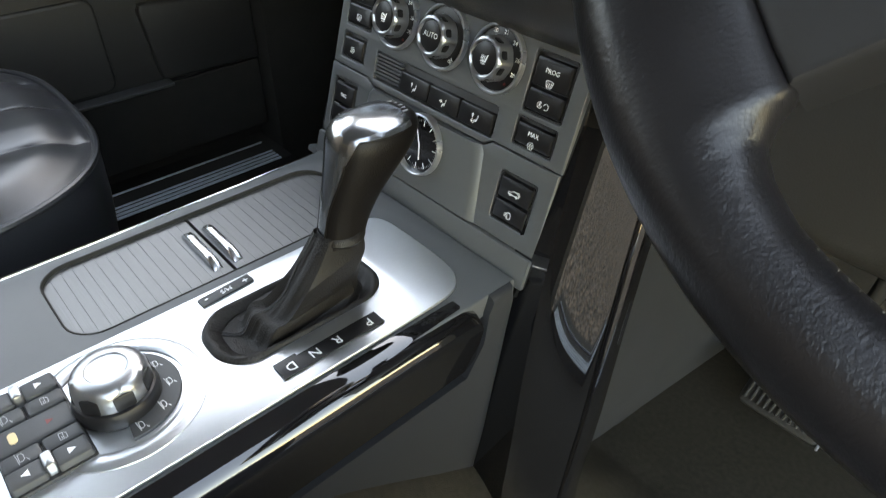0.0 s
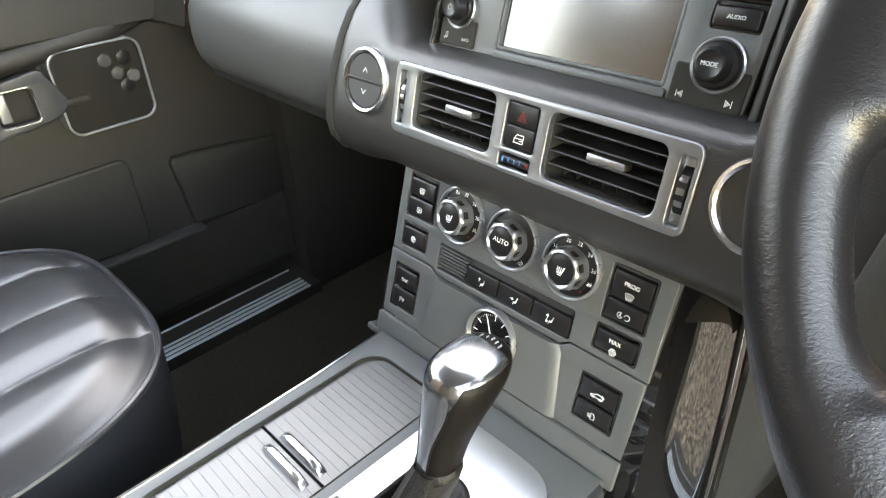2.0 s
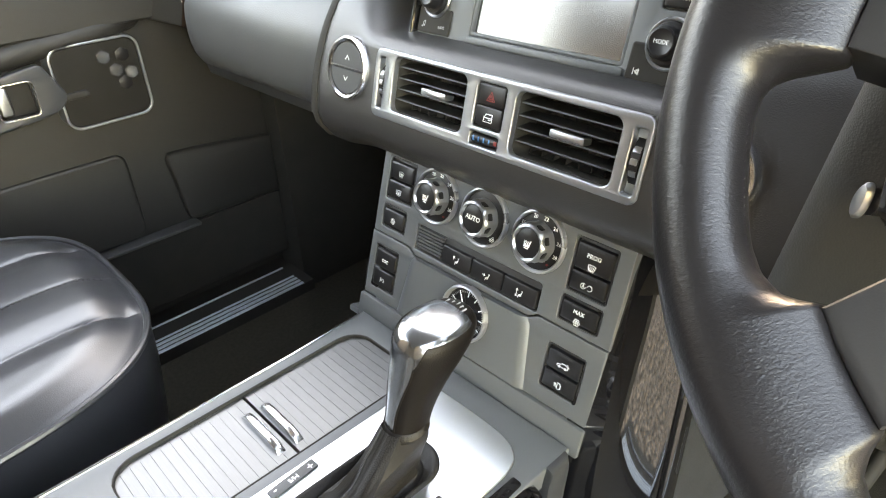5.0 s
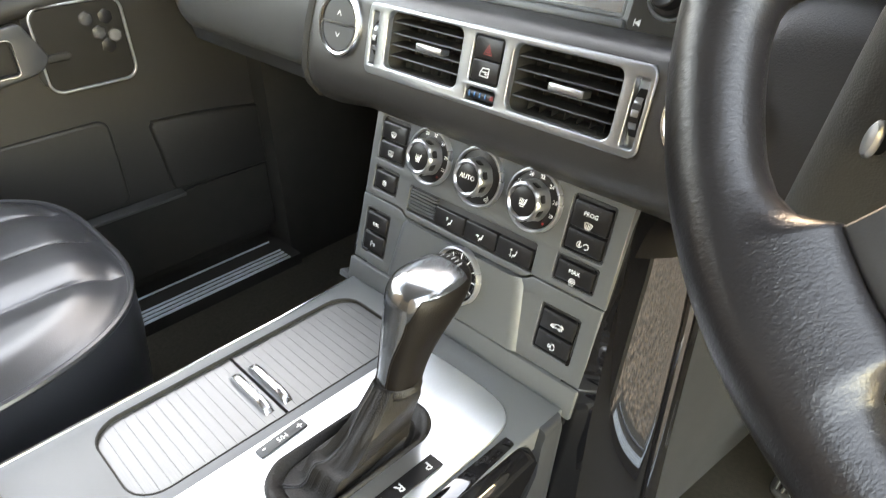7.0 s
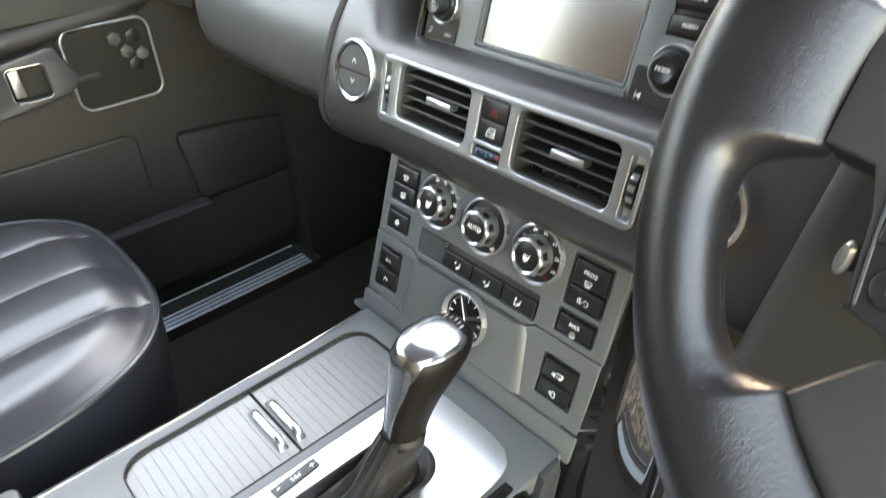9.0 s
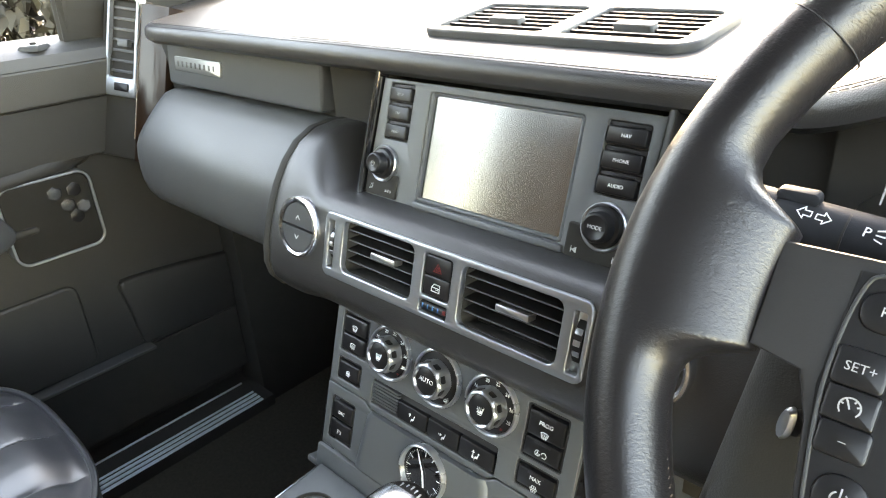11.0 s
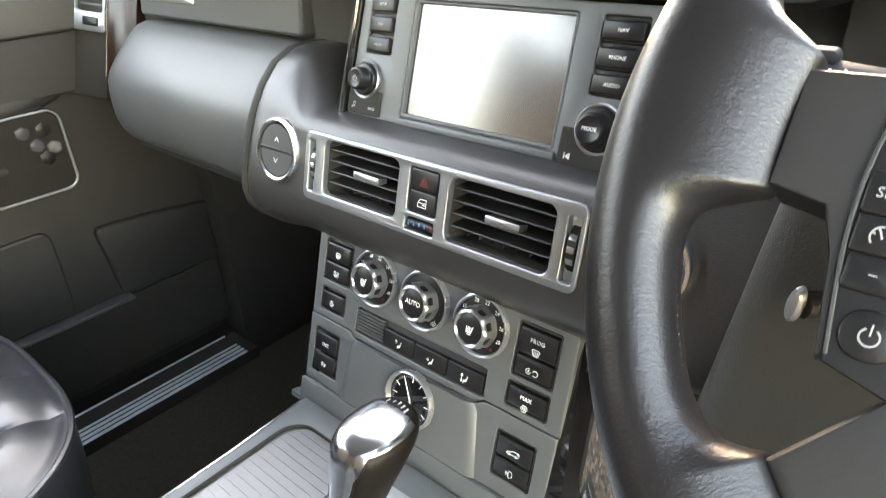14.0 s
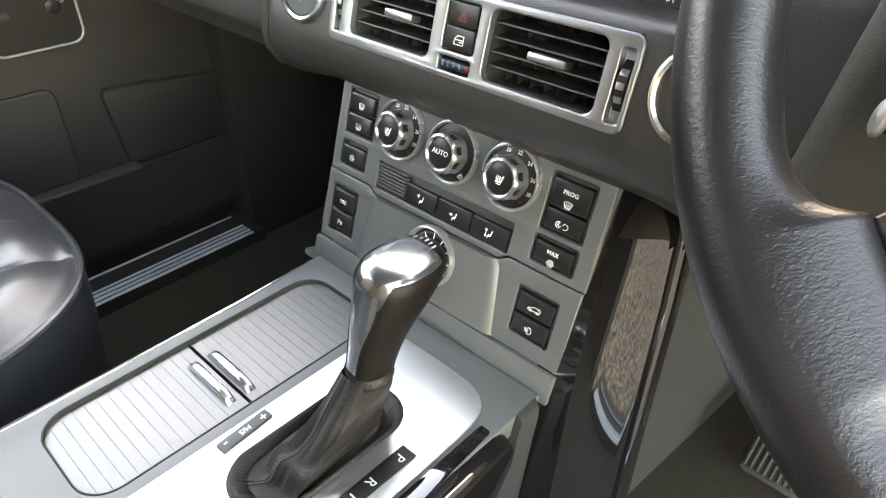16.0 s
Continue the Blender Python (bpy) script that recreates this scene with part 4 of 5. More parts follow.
def switch(u0, v0, u1, v1, keys, label, group="stack switches"):
    """A sunken switch block with its keys one above the other; keys: (height share, sign or words)."""
    t = thing("push_switch", FACE, label, "switch", group)
    part("housing", hoop(bmesh.new(), (u0 + 0.0002, v0 + 0.0002, u1 - 0.0002, v1 - 0.0002, 0.0025), (u0 + 0.0016, v0 + 0.0014, u1 - 0.0016, v1 - 0.0014, 0.0018), -0.012, -0.0006, 0.0004, 4), WELL, t)
    part("backing", slab(bmesh.new(), u0 + 0.001, v0 + 0.001, u1 - 0.001, v1 - 0.001, -0.014, -0.0045, 0.002, 0.0003), WELL, t)
    top, span = v1 - 0.0032, v1 - v0 - 0.0048
    for share, sign in keys:
        h = span * share
        k = key(t, u0 + 0.0022, top - h + 0.0009, u1 - 0.0022, top - 0.0006)
        cu, cv = (u0 + u1) / 2, top - h / 2 - 0.0008
        for s in sign.split("+"):
            if s.startswith("!"):
                words, dv = s[1:].split("@")
                part("legend", text(words, 0.0048, cu, cv + float(dv), 0.0011), PRINT, k)
            else:
                kind, dv = s.split("@")
                part("legend", icon(kind, cu, cv + float(dv), 0.0056, 0.00105), PRINT, k)
        top -= h
    return t


switch(-0.157, 0.1262, -0.119, 0.1683, [(0.5, "front_defrost@-0.001"), (0.5, "rear_defrost@-0.001")], "black pair of demister push switches")
switch(-0.157, 0.0955, -0.1225, 0.1197, [(1.0, "fan@-0.001")], "black air-conditioning push switch")
switch(-0.1595, 0.0285, -0.1245, 0.0755, [(0.5, "!DSC@-0.0005"), (0.5, "park@-0.0005")], "black pair of stability and parking switches")
switch(0.0670, 0.1205, 0.1050, 0.1660, [(0.56, "!PROG@0.003+front_defrost@-0.0055"), (0.44, "recirculate@-0.001")], "black pair of demist and recirculation switches")
switch(0.0660, 0.0940, 0.1050, 0.1165, [(1.0, "!MAX@0.0028+snow@-0.0052")], "black maximum cooling switch")
switch(0.0650, 0.0312, 0.1025, 0.0722, [(0.52, "car@-0.001"), (0.48, "height@-0.001")], "black pair of tailgate and suspension switches")

bar = thing("air_switch_bar", FACE, "long black bar of three air-direction switches beside a sensor grille", "switch")
part("backing", slab(bmesh.new(), -0.1050, 0.0900, 0.0460, 0.1145, -0.014, -0.0035, 0.002, 0.0003), WELL, bar)
for k in range(7):
    v = 0.0925 + k * 0.0031
    part("grille_slat", slab(bmesh.new(), -0.1035, v, -0.0690, v + 0.0019, -0.004, 0.0006, 0.0004, 0.0006, 2), HARD, bar)
for k, sign in enumerate(("air_u", "air_r", "air_ud")):
    u0 = -0.0672 + k * 0.0377
    q = part("key", slab(bmesh.new(), u0, 0.0912, u0 + 0.0366, 0.1080, -0.008, 0.0016, 0.0015, 0.0013, 3), KEY, bar, "black push key")
    part("legend", icon(sign, u0 + 0.0183, 0.0985, 0.0072, 0.00165), PRINT, q)

# rotary climate dials
def dial(u, v, words, label):
    t = thing("climate_dial", FACE @ Matrix.Translation((u, v, 0)), label, "dial", "climate dials")
    part("ring", lathe(bmesh.new(), [(0.0266, -0.004), (0.0268, 0.0022), (0.0262, 0.0042), (0.0250, 0.0048), (0.0240, 0.0040), (0.0236, 0.0020), (0.0236, -0.004)], 56, cap=False), HOOPM, t, "satin silver outer ring")
    face = part("dial_face", lathe(bmesh.new(), [(0.0238, 0.0), (0.0238, 0.0018), (0.018, 0.0030), (0.0005, 0.0032)], 48), KEY, t, "black scale")
    for a, w in words:
        r = 0.0206
        x, y = r * math.cos(radians(a)), r * math.sin(radians(a))
        if w == "dot":
            part("mark", lathe(bmesh.new(), [(0.0011, 0.002), (0.0011, 0.0031)], 10, x, y), RED, face, "red mark")
        elif w == "fan":
            part("legend", icon("fan", x, y, 0.005, 0.0026), PRINT, face)
        else:
            part("legend", text(w, 0.0045, x, y, 0.0028), PRINT, face)
    grip = []
    for r, z in ((0.0170, 0.002), (0.0172, 0.006), (0.0160, 0.0085), (0.0162, 0.0150), (0.0154, 0.0172), (0.0138, 0.0180), (0.0126, 0.0172), (0.0122, 0.0155)):
        ring = []
        for k in range(64):
            a = 2 * math.pi * k / 64
            wave = 0.0009 * math.cos(8 * a) if 0.0055 < z < 0.0168 else 0
            ring.append(Vector(((r + wave) * math.cos(a), (r + wave) * math.sin(a), z)))
        grip.append(ring)
    g = part("grip", loft(bmesh.new(), grip, cap=False), SILVER, t, "faceted silver grip", angle=50)
    for k in range(8):
        a = radians(45 * k + 22.5)
        bm = slab(bmesh.new(), -0.0028, -0.0032, 0.0028, 0.0032, -0.0006, 0.0006, 0.001, 0.0003, 2)
        m = Matrix.Translation((0.0155 * math.cos(a), 0.0155 * math.sin(a), 0.0118)) @ Matrix.Rotation(a, 4, "Z") @ Matrix.Rotation(radians(90), 4, "Y")
        part("inset", bm, KEY, g, "dark grip inset", m=m)
    cap = part("cap", lathe(bmesh.new(), [(0.0124, 0.010), (0.0124, 0.0160), (0.0112, 0.0168), (0.0005, 0.0162)], 40), KEY, t, "black centre push cap")
    return t, cap


marks = ((148, "16"), (110, "20"), (80, "22"), (47, "24"), (12, "26"), (-20, "28"), (-48, "dot"))
for u, sign in ((-0.0862, "seat_heat"), (0.0338, "seat_heat")):
    t, cap = dial(u, 0.1483, marks, "silver-ringed temperature dial with a seat heater push cap")
    part("legend", icon(sign, 0, -0.001, 0.0078, 0.0167), PRINT, cap)
t, cap = dial(-0.0263, 0.1480, ((-48, "fan"),), "silver-ringed fan speed dial with an automatic mode cap")
part("legend", text("AUTO", 0.0060, 0, 0.0008, 0.0166), PRINT, cap)

# analogue clock
clock = thing("analogue_clock", FACE @ Matrix.Translation((-0.0228, 0.0575, 0.0050)), "round analogue clock with a silver rim and black face", "clock")
part("rim", lathe(bmesh.new(), [(0.0268, -0.003), (0.0270, 0.0025), (0.0264, 0.0048), (0.0255, 0.0053), (0.0246, 0.0046), (0.0240, 0.0015), (0.0240, -0.003)], 56, cap=False), HOOPM, clock, "satin silver rim")
cf = part("face", lathe(bmesh.new(), [(0.0242, -0.002), (0.0242, -0.0002), (0.0005, -0.0002)], 48), GLOSS, clock, "black clock face")
for k in range(60):
    a = radians(6 * k)
    r0, w = (0.0165, 0.0008) if k % 5 == 0 else (0.0196, 0.00035)
    part("mark", stroke(bmesh.new(), [(r0 * math.cos(a), r0 * math.sin(a)), (0.0212 * math.cos(a), 0.0212 * math.sin(a))], w, 0.0), DIM if k % 5 else PRINT, cf)
part("hand", stroke(bmesh.new(), [(0.001, -0.002), (-0.0075, 0.0155)], 0.0014, 0.0012), PRINT, clock, "pale minute hand")
part("hand", stroke(bmesh.new(), [(-0.0004, 0.001), (0.0028, -0.0125)], 0.0018, 0.0009), PRINT, clock, "pale hour hand")

# ---- centre vents ----
vents = thing("centre_vents", VENT, "pair of centre air vents in one satin silver bezel", "air vent")
holes = [(-0.1380, 0.0048, -0.0480, 0.0525, 0.007), (-0.0362, 0.0152, -0.0055, 0.0508, 0.003), (-0.0366, 0.0004, -0.0062, 0.0112, 0.002), (0.0042, 0.0022, 0.0968, 0.0512, 0.007), (-0.1580, 0.0040, -0.1500, 0.0495, 0.002), (0.1060, 0.0020, 0.1155, 0.0480, 0.002)]
part("bezel", outline_plate(rrect(-0.1640, -0.0045, 0.1195, 0.0568, 0.0075, 0, 8), [rrect(*q, 0, 6) for q in holes], -0.008, 0.0022, 0.0013), BEZEL, vents, "satin silver bezel")
for (u0, v0, u1, v1, r), tabu in ((holes[0], -0.0885), (holes[3], 0.0525)):
    part("housing", hoop(bmesh.new(), (u0 - 0.002, v0 - 0.002, u1 + 0.002, v1 + 0.002, 0.008), (u0 + 0.0005, v0 + 0.0005, u1 - 0.0005, v1 - 0.0005, 0.006), -0.030, -0.004, 0.0005), BLACK, vents)
    part("backing", slab(bmesh.new(), u0, v0, u1, v1, -0.032, -0.029, 0.002, 0.0005), BLACK, vents)
    n = 4
    for k in range(n):
        v = v0 + (v1 - v0) * (k + 1) / (n + 1) + 0.001
        bm = loft(bmesh.new(), [[(u, v + dy, z) for dy, z in ((-0.0006, -0.0055), (0.0006, -0.0050), (0.0015, -0.0080), (0.0040, -0.0200), (0.0030, -0.0202), (0.0004, -0.0082))] for u in (u0 + 0.001, (u0 + u1) / 2, u1 - 0.001)])
        slat = part("slat", bm, SLAT, vents, "dark louvre slat")
        part("slat_edge", tube(bmesh.new(), [(u0 + 0.001, v, -0.0052), (u1 - 0.001, v, -0.0052)], 0.0008, 6), HARD, slat)
    for k in range(8):
        u = u0 + (u1 - u0) * (k + 0.5) / 8
        part("vane", slab(bmesh.new(), u - 0.0004, v0 + 0.001, u + 0.0004, v1 - 0.001, -0.029, -0.021, 0.0002, 0.0001, 1), BLACK, vents)
    vm = v0 + (v1 - v0) * 0.5 + 0.0002
    part("tab", slab(bmesh.new(), tabu - 0.0155, vm - 0.0030, tabu + 0.0155, vm + 0.0030, -0.012, -0.0018, 0.0015, 0.0012), SILVER, vents, "silver adjuster tab")
for (u0, v0, u1, v1, r) in (holes[4], holes[5]):
    part("wheel_slot", slab(bmesh.new(), u0 - 0.001, v0 - 0.001, u1 + 0.001, v1 + 0.001, -0.012, -0.0045, 0.001, 0.0003), SILVER, vents)
    um, vm = (u0 + u1) / 2, (v0 + v1) / 2
    hw = (u1 - u0) * 0.36
    rings = [[Vector((u, vm + 0.019 * math.cos(a), -0.012 + 0.0135 * math.sin(a))) for a in [math.pi * q / 16 for q in range(17)]] for u in (um - hw, um + hw)]
    w = part("thumb_wheel", loft(bmesh.new(), rings), KEY, vents, "black ribbed thumb wheel")
    for k in (-1, 0, 1):
        a = radians(90 + k * 26)
        part("rib", slab(bmesh.new(), um - hw * 0.8, -0.0022, um + hw * 0.8, 0.0022, -0.0005, 0.0006, 0.0005, 0.0003, 2), SILVER, w, "silver rib", m=Matrix.Translation((0, vm + 0.019 * math.cos(a), -0.012 + 0.0135 * math.sin(a))) @ Matrix.Rotation(a - math.pi / 2, 4, "X"))
hz = thing("hazard_switch", VENT, "black hazard and central locking switch pair", "switch")
part("housing", slab(bmesh.new(), -0.0360, 0.0154, -0.0057, 0.0506, -0.012, -0.0030, 0.002, 0.0004), WELL, hz)
k = part("key", slab(bmesh.new(), -0.0350, 0.0332, -0.0067, 0.0498, -0.008, 0.0012, 0.0015, 0.0012, 3), KEY, hz, "hazard key")
part("legend", icon("triangle", -0.0208, 0.0405, 0.0082, 0.00125), RED, k, "red warning triangle")
k = part("key", slab(bmesh.new(), -0.0350, 0.0162, -0.0067, 0.0328, -0.008, 0.0012, 0.0015, 0.0012, 3), KEY, hz, "locking key")
part("legend", icon("lock_car", -0.0208, 0.0235, 0.0078, 0.00125), PRINT, k)
tw = thing("temperature_wheel", VENT, "small vent temperature thumb wheel marked blue to red", "thumb wheel")
rings = [[Vector((u, 0.0058 + 0.0048 * math.cos(a), -0.006 + 0.0065 * math.sin(a))) for a in [math.pi * q / 12 for q in range(13)]] for u in (-0.0360, -0.0068)]
part("wheel", loft(bmesh.new(), rings), KEY, tw)
for q, m_ in enumerate((BLUE, BLUE, BLUE, BLUE, RED)):
    u = -0.0335 + q * 0.0056
    part("mark", slab(bmesh.new(), u, 0.0036 + 0.0002 * q, u + 0.0012 + (0.002 if q == 4 else 0), 0.0078, 0.0002, 0.0009, 0.0003, 0.0001, 2), m_, tw)

# ---- screen unit ----
scr = thing("screen_unit", SCREEN, "navigation screen in a satin grey panel, switched off", "screen")
part("panel", outline_plate([(-0.1545, -0.0115), (0.1200, -0.0115), (0.1245, 0.0985), (-0.1500, 0.0985)], [rrect(-0.0905, -0.0040, 0.0632, 0.0915, 0.003, 0), rrect(-0.1400, 0.0445, -0.1100, 0.0950, 0.002, 0), rrect(0.0815, 0.0385, 0.1150, 0.0910, 0.002, 0)], -0.012, 0.0, 0.0012), TRIM, scr, "satin grey panel")
part("screen_frame", hoop(bmesh.new(), (-0.0905, -0.0040, 0.0632, 0.0915, 0.003), (-0.0870, -0.0005, 0.0597, 0.0890, 0.0015), -0.010, -0.0012, 0.0012), TRIM, scr, "stepped grey frame")
part("display", slab(bmesh.new(), -0.0880, -0.0015, 0.0607, 0.0900, -0.012, -0.0045, 0.001, 0.0002), GLASSY, scr, "dark matt display glass", angle=5)
part("ledge", slab(bmesh.new(), -0.0900, -0.0108, 0.0660, -0.0045, -0.004, 0.0030, 0.002, 0.0015), TRIM, scr, "raised lower ledge")
for u in (-0.1585, 0.1255):
    rings = [[Vector((u + x - (0.0045 if u < 0 and v < 0 else 0), v, z)) for x, z in ((0, -0.03), (0, 0.004), (0.002, 0.0055), (0.0055, 0.0055), (0.0065, 0.004), (0.0065, -0.03))] for v in (-0.0115, 0.105)]
    part("side_strip", loft(bmesh.new(), rings), GLOSS if u < 0 else KEY, scr, "gloss black side strip")
part("left_cheek", box(-0.158, -0.0115, -0.06, -0.150, 0.105, -0.004), BLACK, scr)


def screen_key(u0, v0, u1, v1, words, faint=False):
    t = thing("screen_switch", SCREEN, "black screen menu push switch", "switch", "screen switches")
    part("housing", slab(bmesh.new(), u0, v0, u1, v1, -0.012, -0.003, 0.0015, 0.0003), WELL, t)
    k = part("key", slab(bmesh.new(), u0 + 0.0012, v0 + 0.0012, u1 - 0.0012, v1 - 0.0030, -0.006, 0.0020, 0.0014, 0.0014, 3), KEY, t, "black push key")
    part("tell_tale", slab(bmesh.new(), u0 + 0.006, v1 - 0.0026, u1 - 0.006, v1 - 0.0014, -0.004, -0.0015, 0.0003, 0.0001, 2), KEY, t)
    part("legend", text(words, 0.0038 if not faint else 0.0032, (u0 + u1) / 2, (v0 + v1) / 2 - 0.001, 0.0020), PRINT if not faint else DIM, k)


for (v0, v1), words in zip(((0.0783, 0.0945), (0.0618, 0.0780), (0.0450, 0.0612)), ("SETUP", "TRIP", "NAVI")):
    if words == "NAVI":
        words = "MENU"
    screen_key(-0.1397, v0, -0.1103, v1, words, True)
for (v0, v1), words in zip(((0.0742, 0.0908), (0.0565, 0.0735), (0.0388, 0.0558)), ("NAV", "PHONE", "AUDIO")):
    screen_key(0.0818, v0, 0.1147, v1, words)
for u, v, r, words, (b0, b1, b2, b3), signs in ((-0.1335, 0.0215, 0.0168, "power", (-0.1535, -0.0090, -0.1130, 0.0130), ("note", None)), (0.0960, 0.0165, 0.0180, "MODE", (0.0680, -0.0125, 0.1185, 0.0150), ("back", "next"))):
    t = thing("rotary_knob", SCREEN @ Matrix.Translation((u, v, 0)), "black rotary knob with a silver collar beside the screen", "knob", "screen knobs")
    part("collar", lathe(bmesh.new(), [(r, -0.004), (r, 0.0028), (r - 0.001, 0.0038), (r - 0.0024, 0.0032), (r - 0.003, 0.001)], 48, cap=False), SILVER, t, "silver collar")
    k = part("knob", lathe(bmesh.new(), [(r - 0.0026, 0.0), (r - 0.0030, 0.0050), (r - 0.0040, 0.0064), (r - 0.0066, 0.0070), (r - 0.0070, 0.0076), (r - 0.0070, 0.0140), (r - 0.0080, 0.0158), (r - 0.0094, 0.0162), (r - 0.0100, 0.0158), (0.0005, 0.0156)], 48), KEY, t, "black stepped knob")
    part("legend", icon("power", 0, 0, 0.0052, 0.0157) if words == "power" else text(words, 0.0040, 0, 0, 0.0157), PRINT if words != "power" else DIM, k)
    b = thing("rocker_switch", SCREEN, "black rocker switch below the rotary knob", "switch", "screen rockers")
    part("key", slab(bmesh.new(), b0, b1, b2, b3, -0.006, 0.0022, 0.002, 0.0015), BLACK, b, angle=12)
    for s, du in zip(signs, (b0 + 0.0085, b2 - 0.0085)):
        if s:
            part("legend", icon(s, du, b1 + 0.0075, 0.0054, 0.0023), PRINT if s != "note" else DIM, b)
    if signs[1] is None:
        part("legend", text("INFO", 0.0036, b2 - 0.0095, b1 + 0.0062, 0.0023), DIM, b)

# ---- console details ----
def lids():
    y0, y1 = -0.3085, -0.0545
    for a, b, lab in ((y0, -0.1862, "rear"), (-0.1836, y1, "front")):
        t = thing("tambour_lid", None, "brushed metal roller lid over the cup holders, shut", "lid", "roller lids")
        step = 0.0082
        n = int((b - a) / step)
        for k in range(n):
            ya, yb = a + (b - a) * k / n, a + (b - a) * (k + 1) / n
            def inset(y):
                d = max(0.0, 0.0235 - max(0.0, min(y - y0, y1 - y)))
                return 0.0235 - math.sqrt(max(0.0, 0.0235 ** 2 - d * d))
            ys = [ya + 0.00014 + (yb - ya - 0.00028) * q / 4 for q in range(5)]
            ring = [(-0.0435 - inset(y), y) for y in ys] + [(-0.1385 + inset(y), y) for y in ys[::-1]]
            bm = loft(bmesh.new(), [[(x, y, z) for x, y in ring] for z in (0.366, 0.3727)])
            part("slat", bm, LID, t)
        yy = b - 0.0090 if lab == "rear" else a + 0.0060
        rings = []
        for f in range(13):
            u = -1 + f / 6
            lift = 0.0085 * (1 - abs(u) ** 6)
            rings.append([Vector((-0.0860 + u * 0.0305, yy + 0.0040 * math.copysign(abs(math.cos(q)) ** 0.7, math.cos(q)), 0.3725 + lift * (0.50 + 0.50 * math.copysign(abs(math.sin(q)) ** 0.7, math.sin(q))))) for q in [2 * math.pi * i / 20 for i in range(20)]])
        part("handle", loft(bmesh.new(), rings), CHROME, t, "bright chrome pull bar")


lids()
part("lid_seal", hoop(bmesh.new(), (-0.1400, -0.3095, -0.0420, -0.0535, 0.0250), (-0.1384, -0.3079, -0.0436, -0.0551, 0.0234), 0.36, 0.3765, 0.0006), BLACK, con, "black rubber seal round the lids")

# gear lever
gear = thing("gear_lever", label="automatic gear lever with leather boot and chrome-capped knob", category="gear lever")
bm = bmesh.new()
N = 180
base = rrect(-0.0045, -0.2435, 0.0575, -0.1075, 0.0270, 0, 30)
base = [base[int(i * len(base) / N)] for i in range(N)]
rings = []
for inset, z in ((0.0, 0.3770), (0.0005, 0.3800), (0.002, 0.3822), (0.0045, 0.3826), (0.0075, 0.3808), (0.0105, 0.3780), (0.0135, 0.3755)):
    ring = []
    for p in base:
        d = Vector((p.x - 0.0265, p.y + 0.1755, 0))
        k = 1 - inset / max(0.02, d.length)
        a = math.atan2(d.y, d.x)
        ring.append(Vector((0.0265 + d.x * k, -0.1755 + d.y * k, z + 0.0008 * math.sin(11 * a + 40 * inset) * min(1, inset * 200))))
    rings.append(ring)
inner = rings[-1]
for k in range(1, 41):
    f = k / 40
    cx, cy = 0.0265 + 0.0195 * f ** 0.8, -0.1800 + 0.0380 * f ** 0.9
    ring = []
    for p in inner:
        a = math.atan2(p.y + 0.1755, p.x - 0.0265)
        hx, hy = 0.0290 + (0.0148 - 0.0290) * f ** 0.95, 0.0540 + (0.0175 - 0.0540) * f ** 0.80
        tx, ty = cx + hx * math.copysign(abs(math.cos(a)) ** 0.8, math.cos(a)), cy + hy * math.copysign(abs(math.sin(a)) ** 0.8, math.sin(a))
        w = smooth(f * 5)
        x, y = p.x + (tx - p.x) * w, p.y + (ty - p.y) * w
        fold = math.sin(math.pi * f) * (1 - 0.5 * f)
        crease = 0.0026 * math.sin(3 * a + 7 * f + 0.5) + 0.0009 * math.sin(8 * a - 9 * f)
        for at, lean, wide, high in ((-2.25, 0.0, 0.16, 0.0030), (-1.15, 0.9, 0.15, 0.0050), (-0.55, 1.2, 0.22, -0.0042), (0.75, -0.8, 0.16, 0.0048), (1.15, -0.5, 0.14, -0.0040), (-2.75, 0.4, 0.15, -0.0030)):
            crease += high * math.exp(-(((a - at - lean * f + math.pi) % (2 * math.pi) - math.pi) / wide) ** 2)
        crease += 0.0014 * noise.noise((math.cos(a) * 3.2, math.sin(a) * 3.2, f * 4.5))
        rear = smooth(-math.sin(a) * 1.4 - 0.3)
        z = 0.3740 + 0.0710 * (f ** (0.95 + 0.75 * rear)) + fold * crease * 0.9
        z += rear * 0.006 * math.exp(-((f - 0.30) / 0.07) ** 2) - rear * 0.005 * math.exp(-((f - 0.18) / 0.06) ** 2)
        ring.append(Vector((x + fold * crease * math.cos(a), y + fold * crease * math.sin(a), z)))
    rings.append(ring)
boot = part("boot", loft(bm, rings, cap=False), BOOT, gear, "creased black leather boot", angle=80)
for side in (0.665, 0.683):
    i = int(N * side)
    bm = bmesh.new()
    line = [r[i] for r in rings[8:]]
    for p, q in zip(line, line[1:]):
        for k in range(2):
            tube(bm, [p + (q - p) * (k * 0.5 + 0.05) + Vector((-0.0006, -0.0004, 0.0006)), p + (q - p) * (k * 0.5 + 0.38) + Vector((-0.0006, -0.0004, 0.0006))], 0.0006, 4)
    tagged(part("seam", bm, THREAD, boot, "stitched seam"), kind="stuff")
part("collar", lathe(bmesh.new(), [(0.0150, 0.0), (0.0172, 0.003), (0.0165, 0.0065), (0.0150, 0.008)], 32, cap=False), BOOT, gear, m=Matrix.Translation((0.046, -0.1420, 0.437)))
SECT = []
